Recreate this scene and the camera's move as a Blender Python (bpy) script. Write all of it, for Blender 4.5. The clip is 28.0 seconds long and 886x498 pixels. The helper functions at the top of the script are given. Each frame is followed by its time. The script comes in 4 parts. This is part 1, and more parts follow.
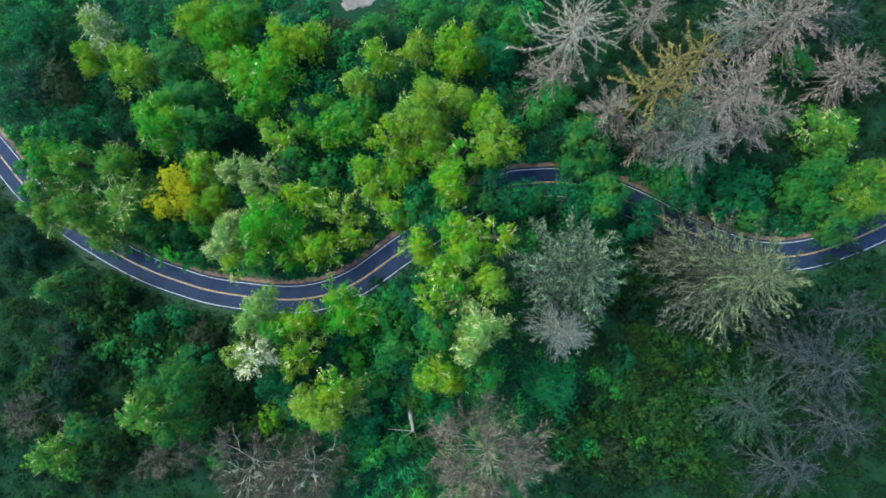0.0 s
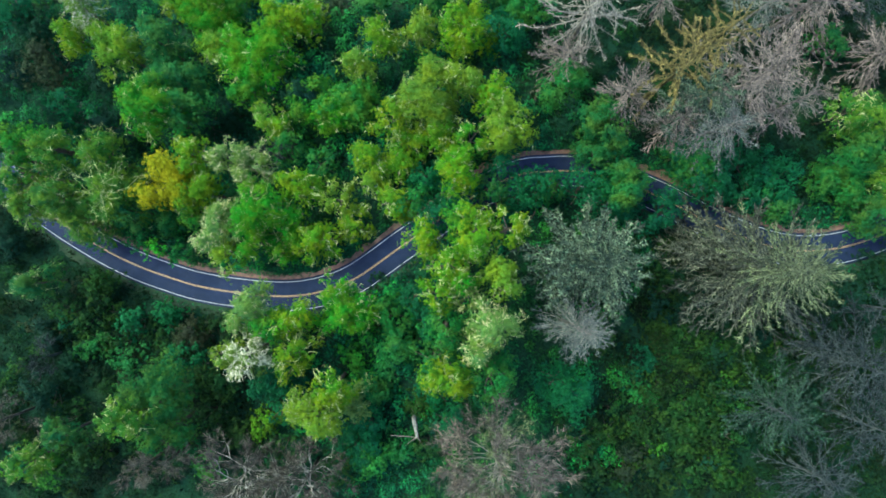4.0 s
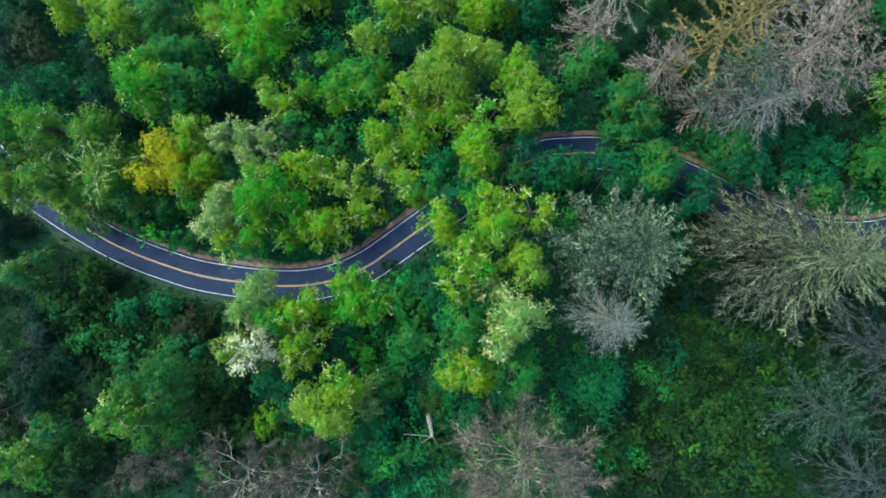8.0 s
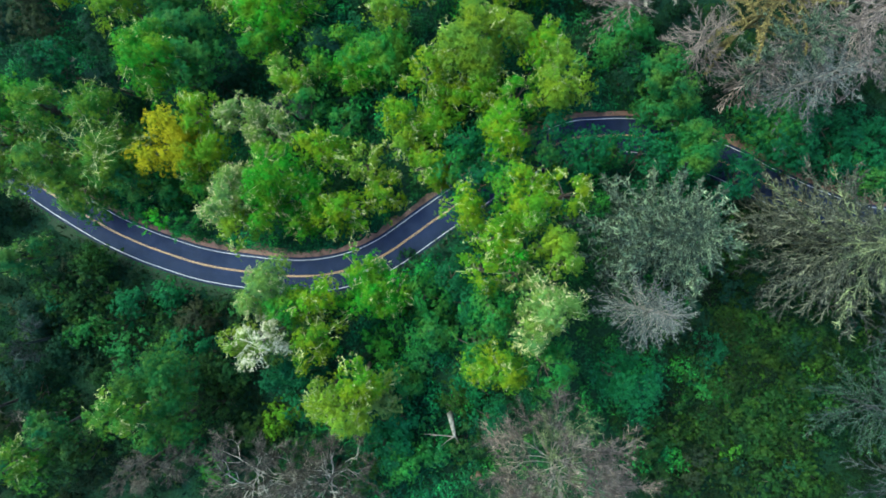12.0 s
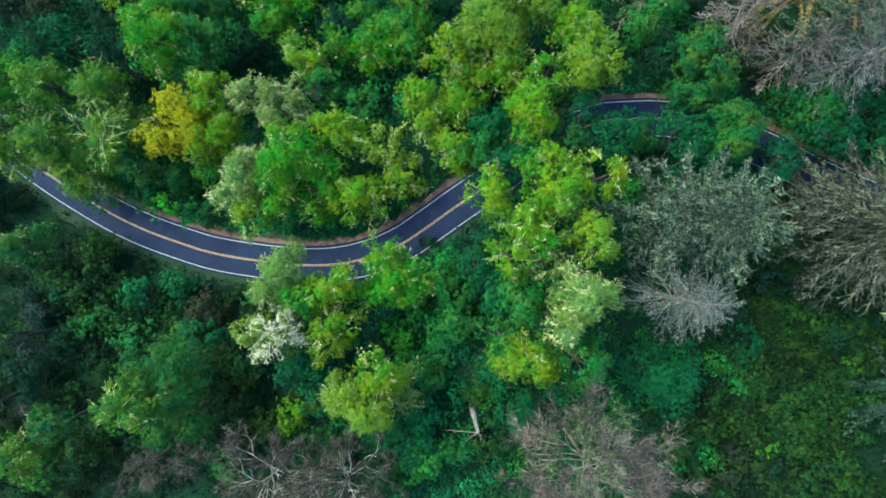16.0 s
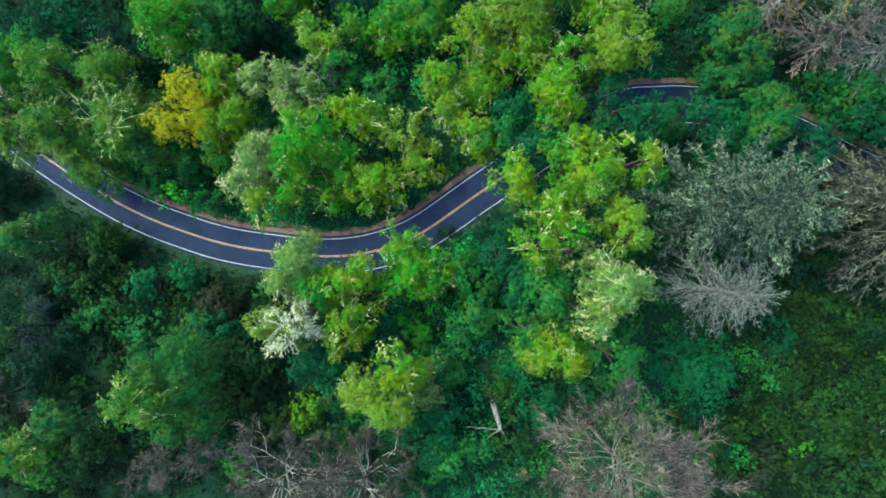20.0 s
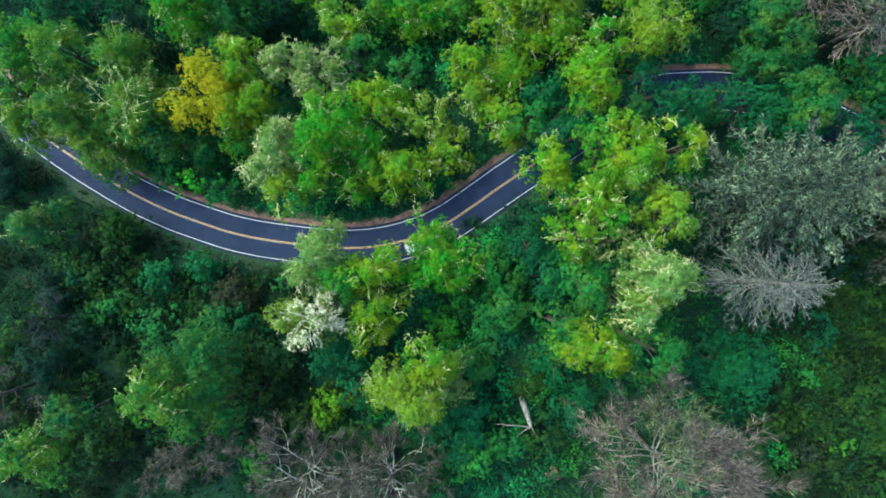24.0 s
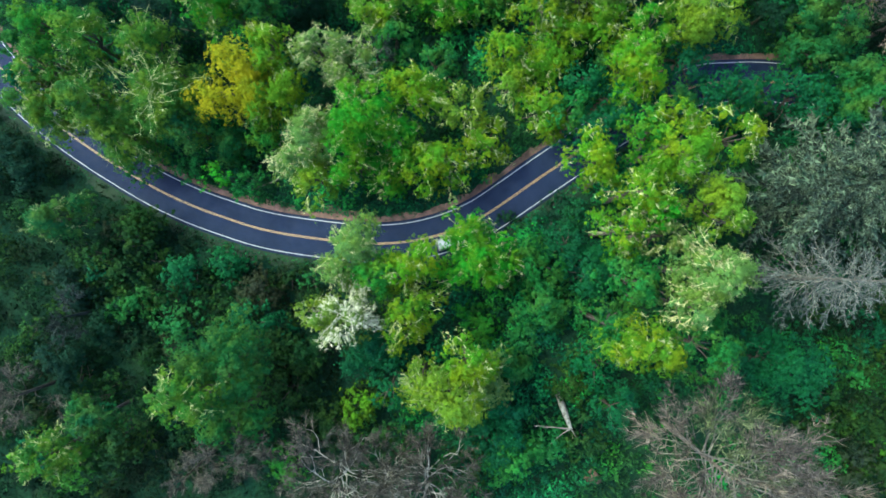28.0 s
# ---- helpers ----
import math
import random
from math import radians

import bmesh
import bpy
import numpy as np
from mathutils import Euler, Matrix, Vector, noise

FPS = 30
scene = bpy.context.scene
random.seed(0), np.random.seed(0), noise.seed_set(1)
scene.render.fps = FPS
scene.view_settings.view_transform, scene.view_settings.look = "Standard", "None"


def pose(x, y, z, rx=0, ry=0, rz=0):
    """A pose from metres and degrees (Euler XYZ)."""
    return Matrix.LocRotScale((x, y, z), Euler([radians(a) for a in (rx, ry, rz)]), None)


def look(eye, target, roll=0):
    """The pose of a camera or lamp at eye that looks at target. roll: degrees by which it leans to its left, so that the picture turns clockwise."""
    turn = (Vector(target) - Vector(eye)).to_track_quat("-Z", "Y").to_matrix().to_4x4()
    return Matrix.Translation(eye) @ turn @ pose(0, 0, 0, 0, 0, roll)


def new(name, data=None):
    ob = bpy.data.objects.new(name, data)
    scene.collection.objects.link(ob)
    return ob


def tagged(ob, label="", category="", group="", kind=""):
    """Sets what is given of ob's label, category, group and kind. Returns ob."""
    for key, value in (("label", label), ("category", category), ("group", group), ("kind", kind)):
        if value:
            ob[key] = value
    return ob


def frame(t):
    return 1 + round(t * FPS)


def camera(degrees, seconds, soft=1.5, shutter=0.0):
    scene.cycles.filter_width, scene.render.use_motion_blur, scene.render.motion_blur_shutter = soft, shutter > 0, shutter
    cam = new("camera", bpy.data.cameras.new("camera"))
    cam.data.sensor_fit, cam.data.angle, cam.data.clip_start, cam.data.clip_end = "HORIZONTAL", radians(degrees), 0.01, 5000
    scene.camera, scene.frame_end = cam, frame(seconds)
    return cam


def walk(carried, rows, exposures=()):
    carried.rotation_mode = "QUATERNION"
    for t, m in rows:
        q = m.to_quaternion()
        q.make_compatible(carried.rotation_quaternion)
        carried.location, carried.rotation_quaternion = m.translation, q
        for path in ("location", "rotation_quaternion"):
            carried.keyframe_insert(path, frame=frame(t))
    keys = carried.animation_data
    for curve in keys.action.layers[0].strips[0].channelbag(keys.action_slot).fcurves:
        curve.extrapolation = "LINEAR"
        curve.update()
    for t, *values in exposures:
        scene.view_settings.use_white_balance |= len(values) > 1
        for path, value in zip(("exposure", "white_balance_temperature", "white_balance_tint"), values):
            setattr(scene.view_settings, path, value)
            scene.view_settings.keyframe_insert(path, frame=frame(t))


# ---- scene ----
cam = camera(71.2, 28.0, soft=1.75)
METRES, EYE, TILT, LEAN, TURN = 50.0, 137.0, -90.0, 0.0, 0.0
SKY, SUN, STOPS = 0.178, 1.4, 2.08
ROWS = [
    (0.0, 0.0, 0.0, 0.0, -0.0, 0.0, -0.0),
    (0.5, 0.0001, 0.0217, -0.0016, -0.0, 0.06, -0.0),
    (1.0, -0.0007, 0.044, -0.0036, -0.02, 0.09, -0.02),
    (1.5, -0.0019, 0.0665, -0.0065, -0.04, 0.13, -0.03),
    (2.0, -0.0041, 0.0889, -0.0109, -0.05, 0.13, -0.04),
    (2.5, -0.0078, 0.1112, -0.0157, -0.06, 0.14, -0.05),
    (3.0, -0.0134, 0.1339, -0.0223, -0.07, 0.16, -0.07),
    (3.5, -0.0201, 0.1569, -0.0286, -0.07, 0.15, -0.07),
    (5.5, -0.0518, 0.2386, -0.052, -0.02, 0.1, -0.14),
    (6.0, -0.0599, 0.258, -0.058, -0.01, 0.1, -0.17),
    (6.5, -0.0667, 0.2775, -0.0637, 0.01, 0.08, -0.18),
    (7.0, -0.0727, 0.2972, -0.0695, 0.02, 0.05, -0.19),
    (7.5, -0.0792, 0.3167, -0.0751, 0.03, 0.04, -0.22),
    (8.0, -0.0859, 0.3361, -0.0804, 0.03, 0.02, -0.24),
    (8.5, -0.0934, 0.3552, -0.0865, 0.02, 0.04, -0.26),
    (9.0, -0.1016, 0.3742, -0.0923, 0.02, 0.03, -0.28),
    (9.5, -0.1101, 0.3935, -0.0979, 0.02, 0.04, -0.31),
    (10.0, -0.1201, 0.412, -0.1026, 0.01, 0.01, -0.32),
    (10.5, -0.1308, 0.4305, -0.1081, 0.02, 0.01, -0.34),
    (11.0, -0.1422, 0.4488, -0.1131, 0.02, -0.01, -0.37),
    (11.5, -0.1539, 0.4665, -0.1185, 0.03, -0.01, -0.4),
    (12.0, -0.1645, 0.4831, -0.1244, 0.04, 0.01, -0.43),
    (12.5, -0.1755, 0.4986, -0.1295, 0.04, -0.0, -0.45),
    (14.5, -0.2112, 0.5501, -0.1473, 0.06, -0.14, -0.53),
    (15.0, -0.2198, 0.5599, -0.1506, 0.07, -0.19, -0.55),
    (15.5, -0.2284, 0.5698, -0.1539, 0.08, -0.21, -0.58),
    (16.0, -0.2362, 0.5802, -0.1573, 0.12, -0.24, -0.59),
    (16.5, -0.2446, 0.5902, -0.1606, 0.11, -0.27, -0.61),
    (17.0, -0.2525, 0.5999, -0.1635, 0.11, -0.3, -0.62),
    (17.5, -0.2602, 0.6095, -0.1673, 0.13, -0.3, -0.65),
    (18.0, -0.2684, 0.6191, -0.1709, 0.13, -0.33, -0.67),
    (18.5, -0.2767, 0.6288, -0.1746, 0.14, -0.35, -0.69),
    (19.0, -0.2843, 0.6383, -0.179, 0.15, -0.33, -0.69),
    (19.5, -0.2925, 0.6473, -0.1825, 0.15, -0.36, -0.71),
    (20.0, -0.2999, 0.6566, -0.1854, 0.15, -0.39, -0.71),
    (20.5, -0.3079, 0.6658, -0.1897, 0.16, -0.4, -0.72),
    (21.0, -0.3166, 0.6744, -0.1933, 0.15, -0.4, -0.75),
    (21.5, -0.3261, 0.6828, -0.1965, 0.16, -0.43, -0.74),
    (23.5, -0.3737, 0.7172, -0.2136, 0.08, -0.36, -0.81),
    (24.0, -0.3857, 0.7257, -0.2168, 0.08, -0.35, -0.83),
    (24.5, -0.3981, 0.7341, -0.2202, 0.09, -0.33, -0.83),
    (25.0, -0.4105, 0.742, -0.2224, 0.1, -0.34, -0.84),
    (25.5, -0.4234, 0.7501, -0.2256, 0.1, -0.34, -0.85),
    (26.0, -0.4357, 0.7583, -0.229, 0.11, -0.3, -0.87),
    (26.5, -0.4485, 0.7665, -0.2309, 0.12, -0.33, -0.88),
    (27.0, -0.4618, 0.7742, -0.232, 0.12, -0.36, -0.89),
    (27.5, -0.4746, 0.7825, -0.234, 0.13, -0.33, -0.91),
    (28.0, -0.4887, 0.791, -0.2335, 0.13, -0.33, -0.94),
]
walk(cam, [(t, pose(0, 0, EYE, TILT, LEAN, TURN) @ pose(METRES * x, METRES * y, METRES * z, 90 + pitch, roll, yaw)) for t, x, y, z, yaw, pitch, roll in ROWS], exposures=[(0.0, STOPS), (28.0, STOPS)])

# ---- the light ----
world = bpy.data.worlds.new("overcast_sky")
scene.world = world
world.use_nodes = True
wn, wl = world.node_tree.nodes, world.node_tree.links
sky = wn.new("ShaderNodeTexSky")
sky.sky_type, sky.sun_disc = "NISHITA", False
sky.sun_elevation, sky.sun_rotation = radians(48), radians(-62)
sky.air_density, sky.dust_density, sky.ozone_density = 1.0, 1.0, 1.4
wn["Background"].inputs["Strength"].default_value = SKY
wl.new(sky.outputs["Color"], wn["Background"].inputs["Color"])

sun = new("sun", bpy.data.lights.new("sun", "SUN"))
sun.data.energy, sun.data.angle, sun.data.color = SUN, radians(26), (0.8, 0.98, 0.68)
sun.matrix_world = look((-60, 32, 75), (0, 0, 0))


# ---- materials ----
def nodes_of(name):
    m = bpy.data.materials.new(name)
    m.use_nodes = True
    t = m.node_tree
    return m, t.nodes, t.links, t.nodes["Principled BSDF"]


def noise_node(n, l, scale, detail=4.0, coord=None, rough=0.55):
    x = n.new("ShaderNodeTexNoise")
    x.inputs["Scale"].default_value, x.inputs["Detail"].default_value, x.inputs["Roughness"].default_value = scale, detail, rough
    if coord is not None:
        l.new(coord, x.inputs["Vector"])
    return x.outputs["Fac"]


def ramp(n, l, fac, stops):
    r = n.new("ShaderNodeValToRGB")
    e = r.color_ramp.elements
    while len(e) < len(stops):
        e.new(0.5)
    for k, (p, c) in zip(e, stops):
        k.position, k.color = p, (*c, 1)
    l.new(fac, r.inputs["Fac"])
    return r.outputs["Color"]


def mix(n, l, fac, a, b, how="MIX"):
    m = n.new("ShaderNodeMix")
    m.data_type, m.blend_type = "RGBA", how
    for i, v in ((0, fac), (6, a), (7, b)):
        if isinstance(v, (int, float)):
            m.inputs[i].default_value = v
        elif isinstance(v, tuple):
            m.inputs[i].default_value = (*v, 1)
        else:
            l.new(v, m.inputs[i])
    return m.outputs[2]


def value(n, l, fac, lo, hi, a, b):
    m = n.new("ShaderNodeMapRange")
    m.inputs[1].default_value, m.inputs[2].default_value, m.inputs[3].default_value, m.inputs[4].default_value = lo, hi, a, b
    l.new(fac, m.inputs[0])
    return m.outputs[0]


def bump(n, l, b, height, strength, dist=0.02):
    k = n.new("ShaderNodeBump")
    k.inputs["Strength"].default_value, k.inputs["Distance"].default_value = strength, dist
    l.new(height, k.inputs["Height"])
    l.new(k.outputs["Normal"], b.inputs["Normal"])


def world_coord(n):
    return n.new("ShaderNodeNewGeometry").outputs["Position"]


def leaf_material(name, second, deep, spread=0.26, translucent=0.36, gloss=0.8):
    """Leaves: the tree's own colour, turning to the second one in patches (as far as the tree's alpha says) and to a deeper green in others, each leaf a little different."""
    m, n, l, b = nodes_of(name)
    info, geo = n.new("ShaderNodeObjectInfo"), n.new("ShaderNodeNewGeometry")
    patch = noise_node(n, l, 0.34, 3.0, geo.outputs["Position"], 0.6)
    turn = n.new("ShaderNodeMath")
    turn.operation = "MULTIPLY"
    l.new(value(n, l, patch, 0.44, 0.6, 0.0, 1.0), turn.inputs[0])
    l.new(info.outputs["Alpha"], turn.inputs[1])
    c = mix(n, l, turn.outputs[0], info.outputs["Color"], second)
    far = n.new("ShaderNodeVectorMath")
    far.inputs[1].default_value = (31.0, 17.0, 5.0)
    l.new(geo.outputs["Position"], far.inputs[0])
    other = noise_node(n, l, 0.27, 3.0, far.outputs[0], 0.6)
    c = mix(n, l, value(n, l, other, 0.5, 0.68, 0.0, 0.62), c, mix(n, l, 1.0, c, deep, "MULTIPLY"))
    fine = noise_node(n, l, 1.6, 3.0, geo.outputs["Position"])
    c = mix(n, l, 1.0, c, ramp(n, l, fine, [(0.3, (0.66, 0.7, 0.74)), (0.7, (1.28, 1.24, 1.1))]), "MULTIPLY")
    isle = ramp(n, l, geo.outputs["Random Per Island"], [(0.0, (1 - spread,) * 3), (0.72, (1.0, 1.0, 1.0)), (0.95, (1.15, 1.14, 1.1)), (1.0, (1.25, 1.22, 1.25))])
    c = mix(n, l, 1.0, c, isle, "MULTIPLY")
    l.new(c, b.inputs["Base Color"])
    b.inputs["Roughness"].default_value = gloss
    b.inputs["Specular IOR Level"].default_value = 0.12
    tr, ms = n.new("ShaderNodeBsdfTranslucent"), n.new("ShaderNodeMixShader")
    l.new(c, tr.inputs["Color"])
    ms.inputs[0].default_value = translucent
    l.new(b.outputs[0], ms.inputs[1])
    l.new(tr.outputs[0], ms.inputs[2])
    l.new(ms.outputs[0], n["Material Output"].inputs["Surface"])
    return m


def bark_material(name, dark, light, scale=3.0, spread=0.0):
    """Bark or twigs. spread: how far single twigs differ from one another."""
    m, n, l, b = nodes_of(name)
    geo = n.new("ShaderNodeNewGeometry")
    co = geo.outputs["Position"]
    c = ramp(n, l, noise_node(n, l, scale, 5.0, co), [(0.32, dark), (0.68, light)])
    tone = n.new("ShaderNodeObjectInfo").outputs["Random"]
    c = mix(n, l, 1.0, c, ramp(n, l, tone, [(0.0, (0.7, 0.72, 0.75)), (1.0, (1.25, 1.2, 1.12))]), "MULTIPLY")
    if spread:
        c = mix(n, l, 1.0, c, ramp(n, l, geo.outputs["Random Per Island"], [(0.0, (1 - spread,) * 3), (0.6, (0.9, 0.9, 0.9)), (1.0, (1 + 1.4 * spread, 1 + 1.35 * spread, 1 + 1.2 * spread))]), "MULTIPLY")
    l.new(c, b.inputs["Base Color"])
    b.inputs["Roughness"].default_value = 0.9
    b.inputs["Specular IOR Level"].default_value = 0.15
    return m


LEAF = leaf_material("leaves", (0.188, 0.25, 0.006), (0.4, 0.7, 1.3))
SHRUB = leaf_material("shrub_leaves", (0.07, 0.13, 0.008), (0.6, 0.7, 1.0), 0.35, 0.2)
BARK = bark_material("bark", (0.035, 0.03, 0.025), (0.12, 0.1, 0.08))
PALE_BARK = bark_material("pale_bark", (0.26, 0.32, 0.11), (0.52, 0.58, 0.25), 1.0, 0.5)
SILVER_BARK = bark_material("weathered_wood", (0.08, 0.074, 0.062), (0.28, 0.255, 0.21), 1.0, 0.6)
PINK_BARK = bark_material("bare_twig_bark", (0.035, 0.03, 0.026), (0.22, 0.18, 0.155), 0.7, 0.7)
GREY_BARK = bark_material("grey_twig_bark", (0.024, 0.04, 0.037), (0.14, 0.165, 0.145), 0.7, 0.75)
DARK_BARK = bark_material("dark_twig_bark", (0.005, 0.014, 0.013), (0.036, 0.05, 0.047), 0.7, 0.8)
MOSS = bark_material("mossy_needles", (0.008, 0.022, 0.013), (0.125, 0.158, 0.072), 0.7, 0.85)
GOLD_NEEDLES = bark_material("golden_needles", (0.04, 0.038, 0.015), (0.19, 0.155, 0.052), 0.7, 0.7)
BLUE_NEEDLES = bark_material("grey_green_needles", (0.006, 0.026, 0.018), (0.088, 0.124, 0.076), 0.8, 0.88)
MOSS_GREY = bark_material("weathered_needles", (0.009, 0.016, 0.011), (0.1, 0.11, 0.075), 0.7, 0.85)
DARK_NEEDLES = bark_material("dark_green_needles", (0.004, 0.022, 0.012), (0.03, 0.07, 0.04), 0.8, 0.8)
BLEACHED = bark_material("bleached_wood", (0.12, 0.115, 0.095), (0.42, 0.4, 0.34), 2.0)
DARK_WOOD = bark_material("dark_weathered_wood", (0.014, 0.026, 0.026), (0.075, 0.088, 0.086), 0.7, 0.5)
CREAM_BARK = bark_material("cream_bark", (0.37, 0.4, 0.16), (0.6, 0.61, 0.3), 1.0, 0.45)
FAN_BARK = bark_material("grey_brown_twig_bark", (0.026, 0.023, 0.019), (0.165, 0.138, 0.112), 0.7, 0.8)
MOSS_TIP = bark_material("mossy_boughs", (0.05, 0.07, 0.045), (0.185, 0.21, 0.118), 0.7, 0.5)
WHITE_BARK = bark_material("white_bark", (0.36, 0.38, 0.24), (0.66, 0.67, 0.46), 1.0, 0.4)
BROWN_BARK = bark_material("brown_twig_bark", (0.016, 0.017, 0.014), (0.092, 0.086, 0.068), 0.7, 0.85)


def undergrowth_material(name, stops):
    """Low growth: four leaf colours in patches, each bush a little different."""
    m, n, l, b = nodes_of(name)
    geo = n.new("ShaderNodeNewGeometry")
    big = noise_node(n, l, 0.07, 3.0, geo.outputs["Position"])
    c = ramp(n, l, big, list(zip((0.3, 0.45, 0.58, 0.76), stops)))
    bush = n.new("ShaderNodeAttribute")
    bush.attribute_name = "bush"
    c = mix(n, l, 1.0, c, ramp(n, l, bush.outputs["Fac"], [(0.0, (0.5, 0.55, 0.6)), (0.45, (0.95, 0.95, 0.95)), (0.75, (1.5, 1.45, 1.05)), (0.9, (1.9, 1.75, 0.95)), (1.0, (2.8, 2.2, 0.9))]), "MULTIPLY")
    mid = noise_node(n, l, 0.9, 3.0, geo.outputs["Position"])
    c = mix(n, l, 1.0, c, ramp(n, l, mid, [(0.3, (0.6, 0.65, 0.7)), (0.7, (1.35, 1.3, 1.15))]), "MULTIPLY")
    c = mix(n, l, 1.0, c, ramp(n, l, geo.outputs["Random Per Island"], [(0.0, (0.65, 0.65, 0.65)), (0.75, (1.0, 1.0, 1.0)), (0.95, (1.5, 1.4, 1.2)), (1.0, (2.4, 2.0, 1.4))]), "MULTIPLY")
    l.new(c, b.inputs["Base Color"])
    b.inputs["Roughness"].default_value = 0.85
    b.inputs["Specular IOR Level"].default_value = 0.1
    return m


def ground_material():
    m, n, l, b = nodes_of("forest_floor")
    co = world_coord(n)
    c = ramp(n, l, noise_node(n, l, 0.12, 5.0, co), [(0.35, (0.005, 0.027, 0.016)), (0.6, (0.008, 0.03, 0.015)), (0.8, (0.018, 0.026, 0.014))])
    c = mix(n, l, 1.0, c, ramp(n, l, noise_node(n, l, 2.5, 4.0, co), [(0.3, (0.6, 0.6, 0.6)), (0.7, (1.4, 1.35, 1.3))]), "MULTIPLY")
    l.new(c, b.inputs["Base Color"])
    b.inputs["Roughness"].default_value = 0.95
    b.inputs["Specular IOR Level"].default_value = 0.05
    bump(n, l, b, noise_node(n, l, 4.0, 5.0, co), 0.8, 0.1)
    return m


def asphalt_material():
    m, n, l, b = nodes_of("asphalt")
    co = world_coord(n)
    c = ramp(n, l, noise_node(n, l, 0.35, 5.0, co), [(0.3, (0.0065, 0.0135, 0.034)), (0.7, (0.012, 0.0215, 0.051))])
    c = mix(n, l, 1.0, c, ramp(n, l, noise_node(n, l, 22.0, 3.0, co), [(0.3, (0.75, 0.75, 0.75)), (0.7, (1.25, 1.25, 1.25))]), "MULTIPLY")
    l.new(c, b.inputs["Base Color"])
    l.new(value(n, l, noise_node(n, l, 0.8, 4.0, co), 0.3, 0.7, 0.65, 0.85), b.inputs["Roughness"])
    b.inputs["Specular IOR Level"].default_value = 0.12
    bump(n, l, b, noise_node(n, l, 60.0, 2.0, co), 0.4, 0.01)
    return m


def paint_material(name, colour):
    m, n, l, b = nodes_of(name)
    co = world_coord(n)
    wear = value(n, l, noise_node(n, l, 1.8, 5.0, co), 0.56, 0.72, 0.0, 0.75)
    c = mix(n, l, wear, colour, (0.06, 0.06, 0.065))
    l.new(c, b.inputs["Base Color"])
    b.inputs["Roughness"].default_value = 0.6
    return m


def dirt_material(name, a, c2):
    m, n, l, b = nodes_of(name)
    co = world_coord(n)
    c = ramp(n, l, noise_node(n, l, 0.5, 5.0, co), [(0.35, a), (0.65, c2)])
    c = mix(n, l, 1.0, c, ramp(n, l, noise_node(n, l, 6.0, 4.0, co), [(0.3, (0.7, 0.7, 0.7)), (0.7, (1.3, 1.3, 1.3))]), "MULTIPLY")
    l.new(c, b.inputs["Base Color"])
    b.inputs["Roughness"].default_value = 0.95
    bump(n, l, b, noise_node(n, l, 9.0, 4.0, co), 0.6, 0.05)
    return m


def plain_material(name, colour, rough=0.5, metal=0.0, coat=0.0):
    m, n, l, b = nodes_of(name)
    co = world_coord(n)
    c = mix(n, l, 1.0, colour, ramp(n, l, noise_node(n, l, 5.0, 4.0, co), [(0.3, (0.9, 0.9, 0.9)), (0.7, (1.06, 1.06, 1.06))]), "MULTIPLY")
    l.new(c, b.inputs["Base Color"])
    b.inputs["Roughness"].default_value, b.inputs["Metallic"].default_value, b.inputs["Coat Weight"].default_value = rough, metal, coat
    return m


UNDERGROWTH = undergrowth_material("undergrowth_leaves", ((0.003, 0.078, 0.04), (0.004, 0.088, 0.036), (0.008, 0.074, 0.02), (0.016, 0.05, 0.017)))
# Olive scrub whose colours are also dimmed for lens falloff towards the sides.
DIMMED_SCRUB = undergrowth_material("dimmed_scrub_leaves", ((0.002, 0.019, 0.009), (0.003, 0.021, 0.0075), (0.005, 0.019, 0.006), (0.008, 0.014, 0.006)))
FLOOR, ASPHALT = ground_material(), asphalt_material()
WHITE_LINE, YELLOW_LINE = paint_material("white_road_paint", (0.32, 0.34, 0.36)), paint_material("yellow_road_paint", (0.3, 0.185, 0.08))
RED_DIRT = dirt_material("reddish_dirt", (0.055, 0.036, 0.025), (0.185, 0.1, 0.074))
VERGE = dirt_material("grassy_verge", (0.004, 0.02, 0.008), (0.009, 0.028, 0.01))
GRAVEL = dirt_material("pale_gravel", (0.09, 0.075, 0.07), (0.16, 0.132, 0.125))


# ---- building helpers ----
def mesh_from(name, verts, faces, material, smooth=False, second=None, upto=0):
    me = bpy.data.meshes.new(name)
    verts, faces = np.asarray(verts, np.float32), np.asarray(faces, np.int32)
    k = faces.shape[1]
    me.vertices.add(len(verts))
    me.vertices.foreach_set("co", verts.ravel())
    me.loops.add(faces.size)
    me.loops.foreach_set("vertex_index", faces.ravel())
    me.polygons.add(len(faces))
    me.polygons.foreach_set("loop_start", np.arange(0, faces.size, k, dtype=np.int32))
    if smooth:
        me.polygons.foreach_set("use_smooth", np.ones(len(faces), bool))
    me.materials.append(material)
    if second:
        me.materials.append(second)
        me.polygons.foreach_set("material_index", (np.arange(len(faces)) < upto).astype(np.int32))
    me.update(calc_edges=True)
    return me


def part(name, data, parent, material=None, label="", colour=None):
    """Links a mesh, or a bmesh with its material, as one object under a thing or a part."""
    if isinstance(data, bmesh.types.BMesh):
        me = bpy.data.meshes.new(name)
        data.to_mesh(me)
        data.free()
        me.materials.append(material)
        data = me
    ob = new(name, data)
    ob.parent = parent
    if colour is not None:
        ob.color = colour
    if label:
        tagged(ob, label)
    return ob


def thing(name, x, y, z, label, category, group="", kind=""):
    return tagged(place(new(name), x, y, z), label, category, group, kind)


def place(ob, x, y, z):
    ob.location = (x, y, z)
    return ob


